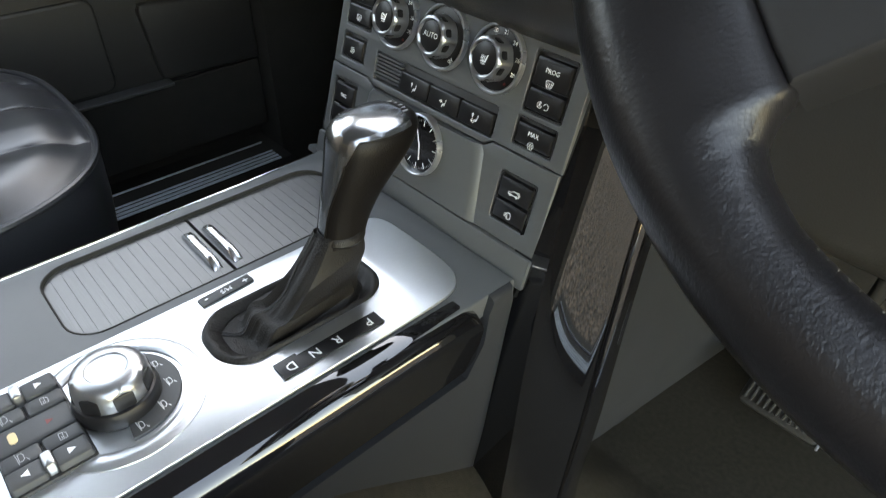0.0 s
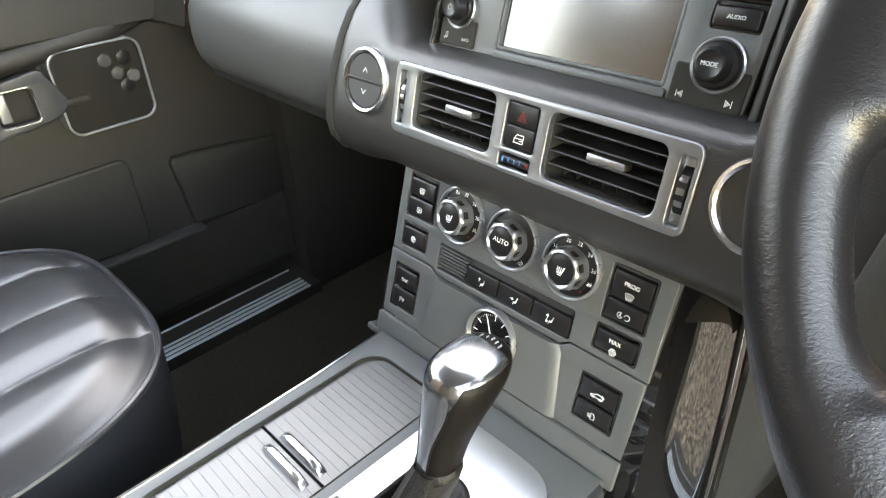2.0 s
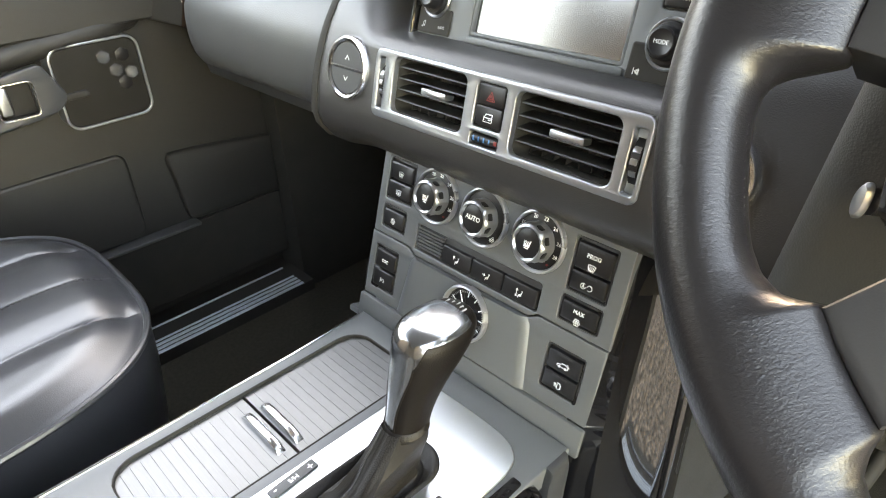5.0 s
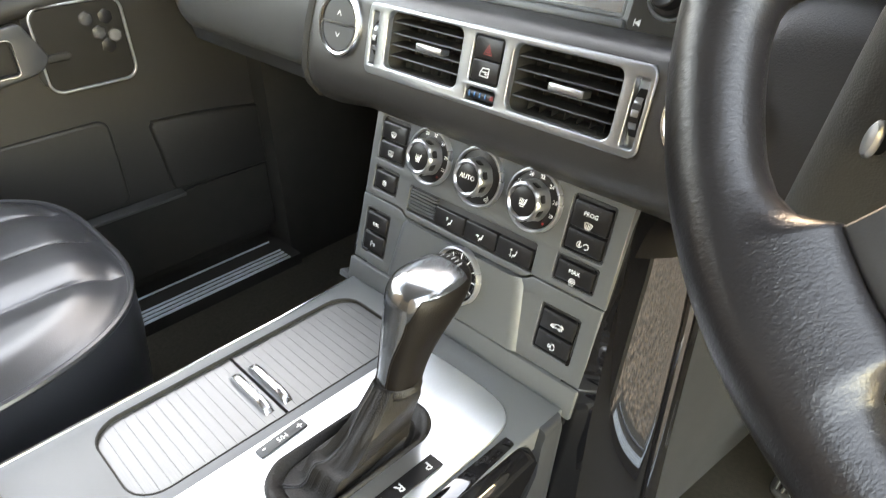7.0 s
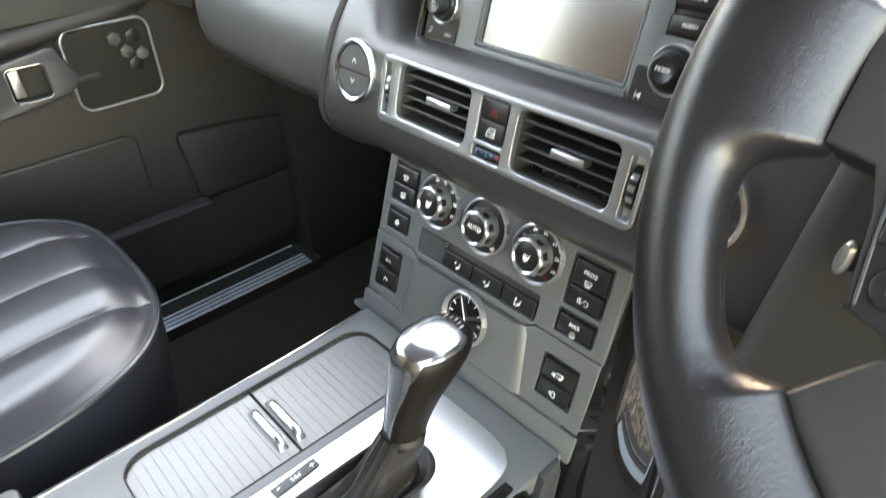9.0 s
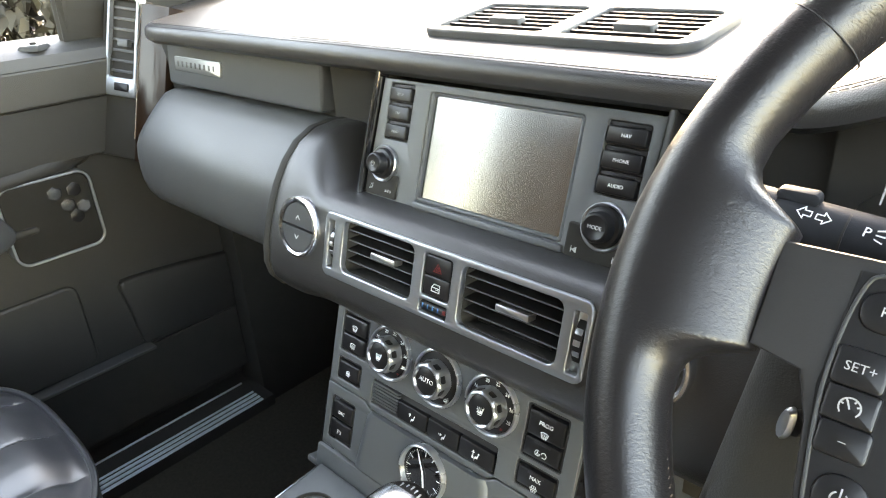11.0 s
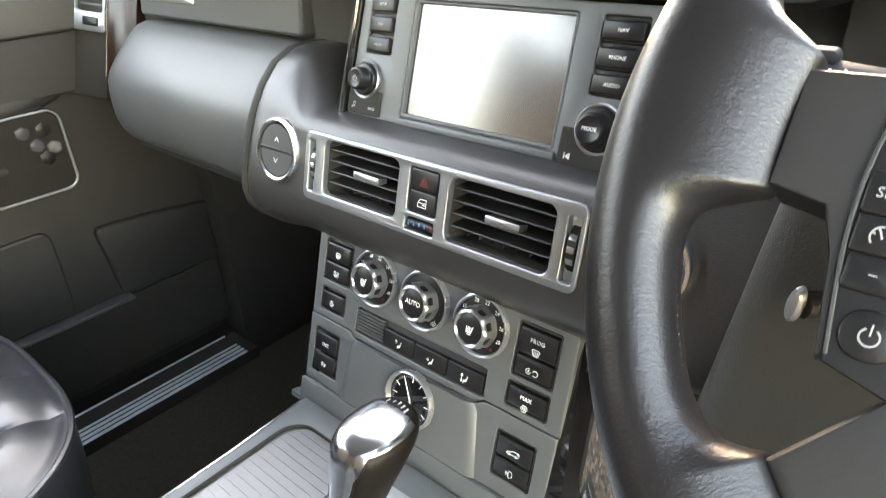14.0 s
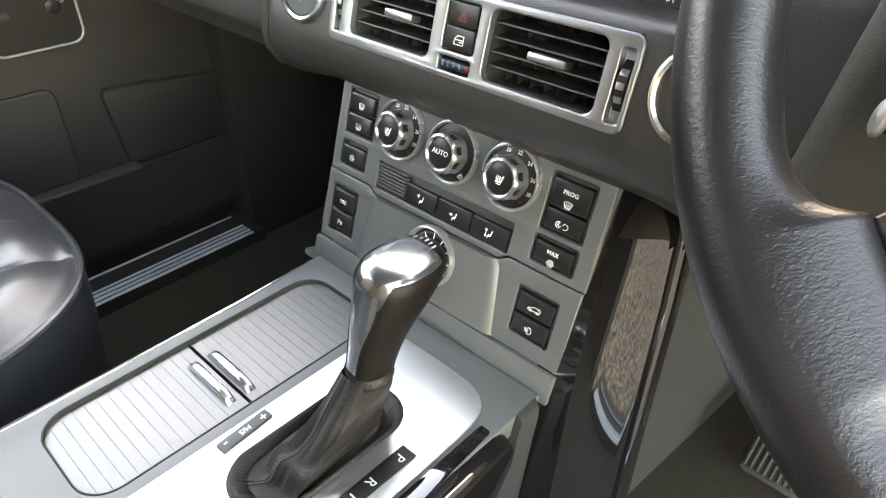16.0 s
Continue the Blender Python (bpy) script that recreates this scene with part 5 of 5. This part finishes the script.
for z, rear, front, hx in ((0.436, -0.158, -0.126, 0.0145), (0.445, -0.156, -0.123, 0.0140), (0.457, -0.153, -0.117, 0.0150), (0.469, -0.150, -0.109, 0.0170), (0.480, -0.147, -0.100, 0.0196), (0.490, -0.1445, -0.0905, 0.0220), (0.499, -0.1425, -0.0825, 0.0235), (0.506, -0.141, -0.0785, 0.0238), (0.511, -0.139, -0.078, 0.0226), (0.5155, -0.1355, -0.0805, 0.0196), (0.518, -0.130, -0.086, 0.0148), (0.5193, -0.1225, -0.0945, 0.0085), (0.5197, -0.1095, -0.107, 0.0008)):
    SECT.append((z, (rear + front) / 2, hx, (front - rear) / 2))
fine = spline([Vector((z, y, hx)) for z, y, hx, hy in SECT], 18)
fine2 = spline([Vector((z, hy, 0)) for z, y, hx, hy in SECT], 18)
M = 300
for nm, mt, lab, grow in (("knob_leather", KNOBL, "smooth black leather knob side", 0.0), ("knob_cap", CAPM, "polished metal cap and front strip", 0.0005)):
    bm = bmesh.new()
    rows = []
    for q, q2 in zip(fine, fine2):
        z, y, hx, hy = q.x, q.y, q.z + grow, q2.y + grow
        rows.append([bm.verts.new((0.046 + hx * math.copysign(abs(math.cos(a)) ** 0.85, math.cos(a)), y + hy * math.copysign(abs(math.sin(a)) ** 0.85, math.sin(a)), z + grow)) for a in [2 * math.pi * i / M for i in range(M)]])
    for j in range(len(rows) - 1):
        for i in range(M):
            a = math.degrees(2 * math.pi * (i + 0.5) / M)
            off = abs((a - 257 + 180) % 360 - 180)
            zc = fine[j].x
            edge = 0.4970 + 0.0155 * smooth((off - 38) / 20)
            nose = rows[j][i].co.y - 0.10 * (rows[j][i].co.z - 0.5100)
            is_cap = (zc > edge and nose < -0.0930) or off < 23 + 15 * smooth((zc - 0.455) / 0.040)
            if is_cap == (nm == "knob_cap"):
                bm.faces.new((rows[j][i], rows[j][(i + 1) % M], rows[j + 1][(i + 1) % M], rows[j + 1][i]))
    if nm == "knob_cap":
        bm.faces.new(rows[-1])
    part(nm, bm, mt, gear, lab, angle=80)


def knob_point(deg, z):
    """A place on the knob's skin at an angle and a height."""
    j = max(i for i in range(len(fine) - 1) if fine[i].x <= z)
    w = (z - fine[j].x) / max(1e-6, fine[j + 1].x - fine[j].x)
    y, hx, hy = fine[j].y + (fine[j + 1].y - fine[j].y) * w, fine[j].z + (fine[j + 1].z - fine[j].z) * w, fine2[j].y + (fine2[j + 1].y - fine2[j].y) * w
    c, s = math.cos(radians(deg)), math.sin(radians(deg))
    return Vector((0.046 + (hx + 0.0004) * math.copysign(abs(c) ** 0.85, c), y + (hy + 0.0004) * math.copysign(abs(s) ** 0.85, s), z))


flank = [(23 + 15 * smooth((z - 0.455) / 0.040), z) for z in [0.441 + 0.0560 * k / 12 for k in range(13)]]
line = [knob_point(257 + off, z) for off, z in flank]
line += [knob_point(257 + off, 0.4970 + 0.0155 * smooth((off - 38) / 20)) for off in range(38, 118, 3)]
part("cap_seam", tube(bmesh.new(), line, 0.0007, 6), KNOBL, gear, "rolled leather edge round the metal cap")
line = [knob_point(257 - off, 0.4970 + 0.0155 * smooth((off - 38) / 20)) for off in range(117, 37, -3)]
line += [knob_point(257 - off, z) for off, z in flank[::-1]]
part("cap_seam", tube(bmesh.new(), line, 0.0007, 6), KNOBL, gear, "rolled leather edge round the metal cap")
for k in range(5):
    part("cap_mark", slab(bmesh.new(), -0.0022, -0.0006, 0.0022, 0.0006, -0.0004, 0.0004, 0.0002, 0.0001, 2), DIM, gear, m=pose(0.0385 + k * 0.0042, -0.0895 + 0.0012 * (2 - abs(k - 2)), 0.5182, -14, 0, 90))

prnd = thing("gear_position_plate", DECK @ pose(0.0768, -0.1778, 0.0, 0, 0, -0.3) @ Matrix.Diagonal((0.94, 0.95, 1, 1)), "black gear position plate with white letters", "gear plate")
part("plate", outline_plate([(-0.0085, -0.0430), (0.0080, -0.0430), (0.0080, 0.0430), (-0.0060, 0.0430), (-0.0060, -0.0250), (-0.0085, -0.0250)], [], 0.0, 0.0012, 0.0004), KEY, prnd)
for w, v in (("P", 0.0330), ("R", 0.0050), ("N", -0.0140), ("D", -0.0335)):
    part("letter", text(w, 0.0110, 0.0008, v, 0.0013, -90), PRINT, prnd, "white letter")
ms = thing("shift_mode_plate", DECK @ pose(-0.0202, -0.2056, 0.0, 0, 0, 4.0), "small black shift mode plate", "gear plate")
part("plate", slab(bmesh.new(), -0.0050, -0.0215, 0.0045, 0.0215, -0.002, 0.0012, 0.001, 0.0004), HARD, ms)
for w, v in (("+", 0.016), ("-", -0.016)):
    part("mark", text(w, 0.010, 0, v, 0.0013, -90), PRINT, ms)
part("mark", text("M/S", 0.0060, 0.0, 0.0, 0.0013, -90), PRINT, ms)

# terrain dial
ter = thing("terrain_dial", DECK @ Matrix.Translation((0.0280, -0.3040, 0.0)), "large silver-topped terrain dial on a dark scale", "dial")
bm = bmesh.new()
loft(bm, [[(0.0375 * k * math.cos(radians(a)), 0.0375 * k * math.sin(radians(a)), z) for a in range(-8, 148, 6)] + [(0.0225 * k * math.cos(radians(a)), 0.0225 * k * math.sin(radians(a)), z) for a in range(142, -10, -6)] for k, z in ((1, -0.002), (1, 0.0012), (0.99, 0.0016))])
part("scale_plate", bm, HARD, ter, "dark grey scale plate")
for a, s in ((112, "hill"), (74, "hill"), (38, "hill"), (4, "hill")):
    part("legend", icon("hill", 0.0305 * math.cos(radians(a)), 0.0305 * math.sin(radians(a)), 0.0045, 0.0017), PRINT, ter)
part("surround", lathe(bmesh.new(), [(0.0400, -0.002), (0.0412, 0.0004), (0.0445, 0.0017), (0.0490, 0.0014), (0.0530, 0.0001), (0.0535, -0.002)], 64, cap=False), ALU, ter, "raised aluminium ring")
part("skirt", lathe(bmesh.new(), [(0.0256, 0.0), (0.0260, 0.007), (0.0244, 0.011), (0.0226, 0.012)], 48), KEY, ter, "black skirt")
rings = []
for r, z in ((0.0226, 0.010), (0.0231, 0.016), (0.0225, 0.0232), (0.0208, 0.0264), (0.0180, 0.0279), (0.0140, 0.0287), (0.0126, 0.0287), (0.0121, 0.0281), (0.0112, 0.0280), (0.001, 0.0283)):
    ring = []
    for k in range(72):
        a = 2 * math.pi * k / 72
        dent = 0.0016 * max(0.0, math.cos(7 * a)) if 0.011 < z < 0.025 else 0
        ring.append(Vector(((r - dent) * math.cos(a), (r - dent) * math.sin(a), z)))
    rings.append(ring)
cap = part("knob", loft(bmesh.new(), rings), SILVER, ter, "satin silver knob", angle=50)
for k in range(7):
    a = 2 * math.pi * k / 7
    part("inset", slab(bmesh.new(), -0.0052, -0.0060, 0.0052, 0.0060, -0.0008, 0.0008, 0.0015, 0.0005, 2), KEY, cap, "dark grip inset", m=Matrix.Translation((0.0220 * math.cos(a), 0.0220 * math.sin(a), 0.0178)) @ Matrix.Rotation(a, 4, "Z") @ Matrix.Rotation(radians(84), 4, "Y"))

pod = thing("console_switch_pod", DECK @ Matrix.Translation((0.0225, -0.3440, 0.0)), "grey console switch pod with five rows of keys", "switch")
part("housing", slab(bmesh.new(), -0.0410, -0.0300, 0.0400, 0.0160, -0.004, 0.0020, 0.004, 0.001), WELL, pod)
cuts = [-0.0398, -0.0240, -0.0110, 0.0105, 0.0235, 0.0388]


def triangle(u, v, s, z, d):
    """A small printed arrowhead that points along d."""
    return loft(bmesh.new(), [[(u - s * 0.6, v - d * s * 0.5, q), (u + s * 0.6, v - d * s * 0.5, q), (u, v + d * s * 0.6, q)] for q in (z - 0.0002, z + 0.0002)])


for i in range(5):
    u0, u1 = cuts[i] + 0.0004, cuts[i + 1] - 0.0004
    um = (u0 + u1) / 2
    outer = i in (0, 4)
    h = 0.0075 if outer else 0.0062 if i != 2 else 0.0056
    spans = ((-0.0290, 0.0150),) if i == 2 else ((-0.0290, -0.0098), (-0.0046, 0.0150)) if outer else ((-0.0290, -0.0074), (-0.0066, 0.0150))
    for j, (v0, v1) in enumerate(spans):
        k = part("key", slab(bmesh.new(), u0, v0, u1, v1, 0.0, h, 0.002, 0.0022, 3), HARD, pod, "grey-brown push key")
        vm = (v0 + v1) / 2
        if outer:
            part("legend", triangle(um, vm, 0.0040, h, 1 if j else -1), PRINT, k, "white arrowhead")
        elif i == 2:
            part("lens", slab(bmesh.new(), um - 0.0050, -0.0205, um + 0.0045, -0.0158, h - 0.0005, h + 0.0005, 0.003, 0.0003), AMBER, k, "small amber lens")
            part("lens", triangle(um, 0.0020, 0.0036, h, 1), RED, k, "small red lens")
        else:
            part("legend", icon("hill" if (i + j) % 2 else "lock_car", um, vm, 0.0050, h), DIM, k)
    if outer:
        part("tab", slab(bmesh.new(), u0 + 0.0012, -0.0102, u1 - 0.0012, -0.0042, 0.0, 0.0110, 0.0018, 0.0015), SILVER, pod, "bright metal rocker tab")

# ---- passenger door details ----
pull = thing("door_pull", DOOR, "satin chrome pull handle recessed in the passenger door", "door handle")
hole = [(p.x, p.y) for p in rrect(-0.186, 0.479, -0.136, 0.527, 0.006, 0)]
outl = [(-0.260, 0.452), (-0.20, 0.462), (-0.150, 0.468), (-0.112, 0.475), (-0.096, 0.488), (-0.094, 0.500), (-0.108, 0.530), (-0.118, 0.546), (-0.140, 0.545), (-0.20, 0.536), (-0.260, 0.528)]
part("escutcheon", outline_plate([tuple(p[:2]) for p in spline([(*q, 0) for q in outl], 3)], [hole], -0.004, 0.010, 0.0025), ESCUT, pull, "satin chrome surround")
part("rim_line", tube(bmesh.new(), [Vector((p.x, p.y, 0.0098)) for p in rrect(-0.1875, 0.4775, -0.1345, 0.5285, 0.007, 0)], 0.0013, 6, closed=True), CHROME, pull, "thin chrome line round the handle cup")
part("cup", slab(bmesh.new(), -0.190, 0.475, -0.132, 0.531, -0.03, -0.012, 0.006, 0.001), BLACK, pull)
part("lever", slab(bmesh.new(), -0.183, 0.484, -0.168, 0.524, -0.012, 0.004, 0.003, 0.002), SILVER, pull)
part("grip", slab(bmesh.new(), -0.098, 0.486, -0.062, 0.497, 0.002, 0.010, 0.005, 0.003), BLACK, pull)
spk = thing("door_speaker", DOOR, "cluster of small hexagonal speaker meshes in the door", "speaker")
for cx, cy, m_ in ((-0.026, 0.537, DIM), (0.002, 0.536, KEY), (-0.012, 0.5145, DIM), (0.010, 0.507, SILVER), (-0.0035, 0.4935, KEY)):
    bm = lathe(bmesh.new(), [(0.0112, 0.003), (0.0112, 0.0048), (0.0104, 0.0052)], 6, cx, cy, turn=math.pi / 6)
    h = part("mesh_cell", bm, KEY, spk, "hexagonal mesh")
    if m_ is not KEY:
        bm = bmesh.new()
        for i in range(-4, 5):
            for j in range(-5, 6):
                x, y = i * 0.0030 + (j % 2) * 0.0015, j * 0.0026
                if math.hypot(x, y) < 0.0090:
                    lathe(bm, [(0.00085, 0.005), (0.00085, 0.0055)], 6, cx + x, cy + y)
        tagged(part("mesh_dots", bm, DIM if m_ is SILVER else MESHY, h, "bright perforations"), kind="stuff")
lock = thing("door_lock_button", Matrix.Translation((-0.800, 0.012, 0.748)), "grey lock button on the window ledge", "lock button")
part("base", loft(bmesh.new(), [[(0.016 * k * math.cos(radians(q)), 0.022 * k * math.sin(radians(q)), z) for q in range(0, 360, 90)] for k, z in ((1, -0.004), (1, 0.001), (0.86, 0.004), (0.5, 0.005))]), HARD, lock, "low diamond pad")
part("pin", lathe(bmesh.new(), [(0.0042, 0.003), (0.0042, 0.007), (0.003, 0.008)], 16), BLACK, lock)

# end vent beside the passenger door
ev = thing("end_vent", END @ Matrix.Translation((0, 0.010, 0)), "tall narrow silver-framed air vent at the dash end", "air vent")
part("bezel", hoop(bmesh.new(), (-0.032, 0.0, 0.024, 0.150, 0.006), (-0.026, 0.028, 0.018, 0.144, 0.004), -0.01, 0.004, 0.002), BEZEL, ev, "satin silver bezel")
part("backing", slab(bmesh.new(), -0.029, 0.004, 0.021, 0.146, -0.03, -0.014, 0.002, 0.001), BLACK, ev)
for k in range(7):
    part("slat", slab(bmesh.new(), -0.026, 0.036 + k * 0.0155, 0.018, 0.040 + k * 0.0155, -0.012, -0.002, 0.001, 0.0008, 2), HARD, ev, "dark louvre slat")
part("tab", slab(bmesh.new(), -0.010, 0.075, 0.008, 0.086, -0.006, 0.006, 0.002, 0.001), HARD, ev)
part("thumb_wheel", slab(bmesh.new(), -0.014, 0.008, 0.012, 0.021, -0.004, 0.0055, 0.002, 0.002), KEY, ev)
rings = [[Vector((0.027 + dx, v, n)) for dx, n in ((0, -0.03), (0, 0.003), (0.003, 0.006), (0.010, 0.0065), (0.030, 0.008), (0.050, 0.007), (0.058, -0.004), (0.058, -0.05))] for v in (-0.085, -0.02, 0.05, 0.150)]
part("gloss_strip", loft(bmesh.new(), rings), WALNUT, dash, "gloss black upright strip at the dash end", m=END)
part("strip_line", tube(bmesh.new(), [(0.029, -0.050, 0.0065), (0.029, 0.150, 0.0065)], 0.0011, 6), CHROME, dash, "thin chrome line", m=END)

# vents on top of the dash
tv = thing("top_vents", Matrix.Translation((-0.005, 0.195, 0.7905)) @ Matrix.Rotation(radians(7), 4, "X"), "pair of louvred demister vents on the dash top", "air vent")
part("frame", outline_plate(rrect(-0.140, -0.055, 0.122, 0.055, 0.022, 0, 6), [rrect(-0.126, -0.043, -0.012, 0.043, 0.008, 0), rrect(0.006, -0.043, 0.108, 0.043, 0.008, 0)], -0.006, 0.006, 0.002), HARD, tv, "grey plastic frame")
for x0, x1 in ((-0.127, -0.011), (0.005, 0.109)):
    part("backing", slab(bmesh.new(), x0, -0.044, x1, 0.044, -0.03, -0.022, 0.002, 0.001), BLACK, tv)
    for k in range(7):
        y = -0.036 + k * 0.0123
        part("slat", loft(bmesh.new(), [[(x, y + dy, z) for dy, z in ((0.0, 0.0030), (0.0022, 0.0034), (0.0075, -0.020), (0.0062, -0.020))] for x in (x0, x1)]), KEY, tv, "black louvre slat")
    part("tab", slab(bmesh.new(), (x0 + x1) / 2 - 0.017, -0.016, (x0 + x1) / 2 + 0.017, -0.003, 0.0, 0.008, 0.003, 0.002), HARD, tv, "grey adjuster tab")

# ---- wheel details ----
for sgn in (1, -1):
    bm = bmesh.new()
    for k in range(150):
        a = 98 + k * 1.1
        if 160 < a < 194 or 211 < a < 243:
            continue
        a = radians(a if sgn > 0 else 180 - a)
        r = RR - 0.0154
        p = [Vector((r * math.cos(a + d), r * math.sin(a + d), z)) for d, z in ((0, -0.0010), (0.012, 0.0030))]
        tube(bm, p, 0.00038, 4)
    tagged(part("stitching", bm, RIM, wheel, "stitched inner seam"), kind="stuff")
for a in (147, 33):
    a = radians(a)
    rr = [Vector(((RR + 0.0171 * math.cos(q)) * math.cos(a), (RR + 0.0171 * math.cos(q)) * math.sin(a), 0.0163 * math.sin(q))) for q in [2 * math.pi * k / 28 for k in range(28)]]
    part("joint_seam", tube(bmesh.new(), rr, 0.0004, 6, closed=True), SEW, wheel, "dark leather joint")
for mirror in (1, -1):
    pod_out = ((-0.1220, 0.020), (-0.1235, -0.02), (-0.117, -0.062), (-0.088, -0.070), (-0.082, 0.022))
    sw = part("switch_pod", loft(bmesh.new(), [[(mirror * (x + d), y, z) for x, y in pod_out] for z, d in ((-0.012, 0.0), (-0.001, 0.0008), (0.0012, 0.0030))]), KEY, wheel, "glossy black switch pod", m=Matrix.Translation((0, 0, 0.0042)))
    trim_pts = [(mirror * x, y, 0.0014) for x, y in ((-0.086, 0.0215), (-0.110, 0.0205), (-0.1175, 0.013), (-0.1195, -0.02), (-0.1140, -0.060))]
    part("pod_trim", tube(bmesh.new(), spline(trim_pts, 5), 0.0007, 6), HARD, sw, "thin dark grey trim line")
    for nm, (u0, v0, u1, v1), r, words in (("RES", (-0.1165, 0.0015, -0.098, 0.0150), 0.006, "RES"), ("SET", (-0.1185, -0.0175, -0.1030, -0.0045), 0.002, "SET+"), ("G", (-0.1180, -0.0290, -0.1025, -0.0175), 0.001, "gauge"), ("M", (-0.1170, -0.0400, -0.1015, -0.0290), 0.002, "\u2013"), ("P", (-0.1130, -0.0590, -0.0970, -0.0440), 0.007, "power")):
        if mirror < 0:
            u0, u1 = -u1, -u0
        k = part("key", slab(bmesh.new(), u0, v0, u1, v1, -0.004, 0.0026, r, 0.0012, 4), KEY, sw, "black rubber key")
        if mirror > 0:
            cu, cv = (u0 + u1) / 2, (v0 + v1) / 2
            bm = icon(words, cu, cv, 0.0062, 0.0027) if words in ("gauge", "power") else text(words, 0.0044, cu, cv, 0.0027)
            part("legend", bm, DIM, k)

# stalk marks, adjuster lever
part("tip", tube(bmesh.new(), [(0.2265, 0.0, 0.7445), (0.204, 0.0, 0.7462)], 0.0118, 24), STALK, stalk)
part("wing", slab(bmesh.new(), -0.0095, -0.004, 0.0095, 0.003, -0.003, 0.003, 0.003, 0.002), STALK, stalk, m=face_frame(0.2355, -0.002, 0.7565, 0))
for x, z, s in ((0.2405, 0.7515, "arrow"), (0.2480, 0.7505, "arrow_right")):
    part("legend", icon(s, 0, 0, 0.0056, 0.0), PRINT, stalk, m=face_frame(x, -0.0085, z, 42) @ pose(0, 0, 0, 0, 0, -5))
part("legend", text("P", 0.0062, 0, 0, 0), PRINT, stalk, m=face_frame(0.2655, -0.0085, 0.7482, 42) @ pose(0, 0, 0, 0, 0, -5))
bm = stroke(bmesh.new(), [(0, 0.002), (0.003, 0.003)], 0.0006)
stroke(bm, [(0, 0), (0.0032, 0)], 0.0006)
stroke(bm, [(0, -0.002), (0.003, -0.003)], 0.0006)
part("legend", bm, PRINT, stalk, m=face_frame(0.2690, -0.0085, 0.7478, 42) @ pose(0, 0, 0, 0, 0, -5))
part("collar", tube(bmesh.new(), [(0.2560, 0.0, 0.7415), (0.2570, 0.0, 0.7414)], 0.0116, 24), BLACK, stalk)
part("adjuster_lever", tube(bmesh.new(), [(0.275, -0.005, 0.644), (0.256, -0.026, 0.648)], 0.0065, 16), SPOKE, col, "dark adjuster stem")
bm = bmesh.new()
lathe(bm, [(0.0115, 0.0), (0.0115, 0.003), (0.0095, 0.0052), (0.0005, 0.006)], 28)
bmesh.ops.scale(bm, vec=(0.30, 0.78, 0.8), verts=bm.verts)
part("lever_cap", bm, SILVER, col, "bright oval lever cap", m=look((0.2545, -0.0275, 0.6485), (0.30, 0.05, 0.63)))

# instrument hood behind the wheel
hood = thing("instrument_hood", label="black instrument cowl and dials behind the steering wheel", category="instrument panel")
part("dial_panel", box(0.22, 0.12, 0.64, 0.60, 0.16, 0.795), BLACK, hood)
part("lens_edge", tube(bmesh.new(), [(0.258, 0.052, 0.735), (0.2605, 0.075, 0.785)], 0.0006, 5), DIM, hood, "pale lens edge")

# ---- driver's footwell ----
ped = thing("brake_pedal", pose(0.262, 0.345, 0.060, 40, 0, 0), "ribbed black rubber brake pedal", "pedal")
part("pad", slab(bmesh.new(), -0.052, -0.034, 0.052, 0.034, -0.008, 0.004, 0.010, 0.004), RUBBER, ped)
for k in range(12):
    u = -0.047 + k * 0.0083
    part("rib", slab(bmesh.new(), u, -0.027, u + 0.0042, 0.027, 0.003, 0.0068, 0.002, 0.0012, 2), RUBBER, ped)
part("arm", tube(bmesh.new(), [(0, 0.02, -0.01), (0.01, 0.11, -0.03), (0.01, 0.36, 0.0)], 0.010, 10), BLACK, ped)
part("edge_strip", slab(bmesh.new(), 0.050, -0.036, 0.053, 0.030, -0.004, 0.005, 0.001, 0.0005), SILVER, ped)
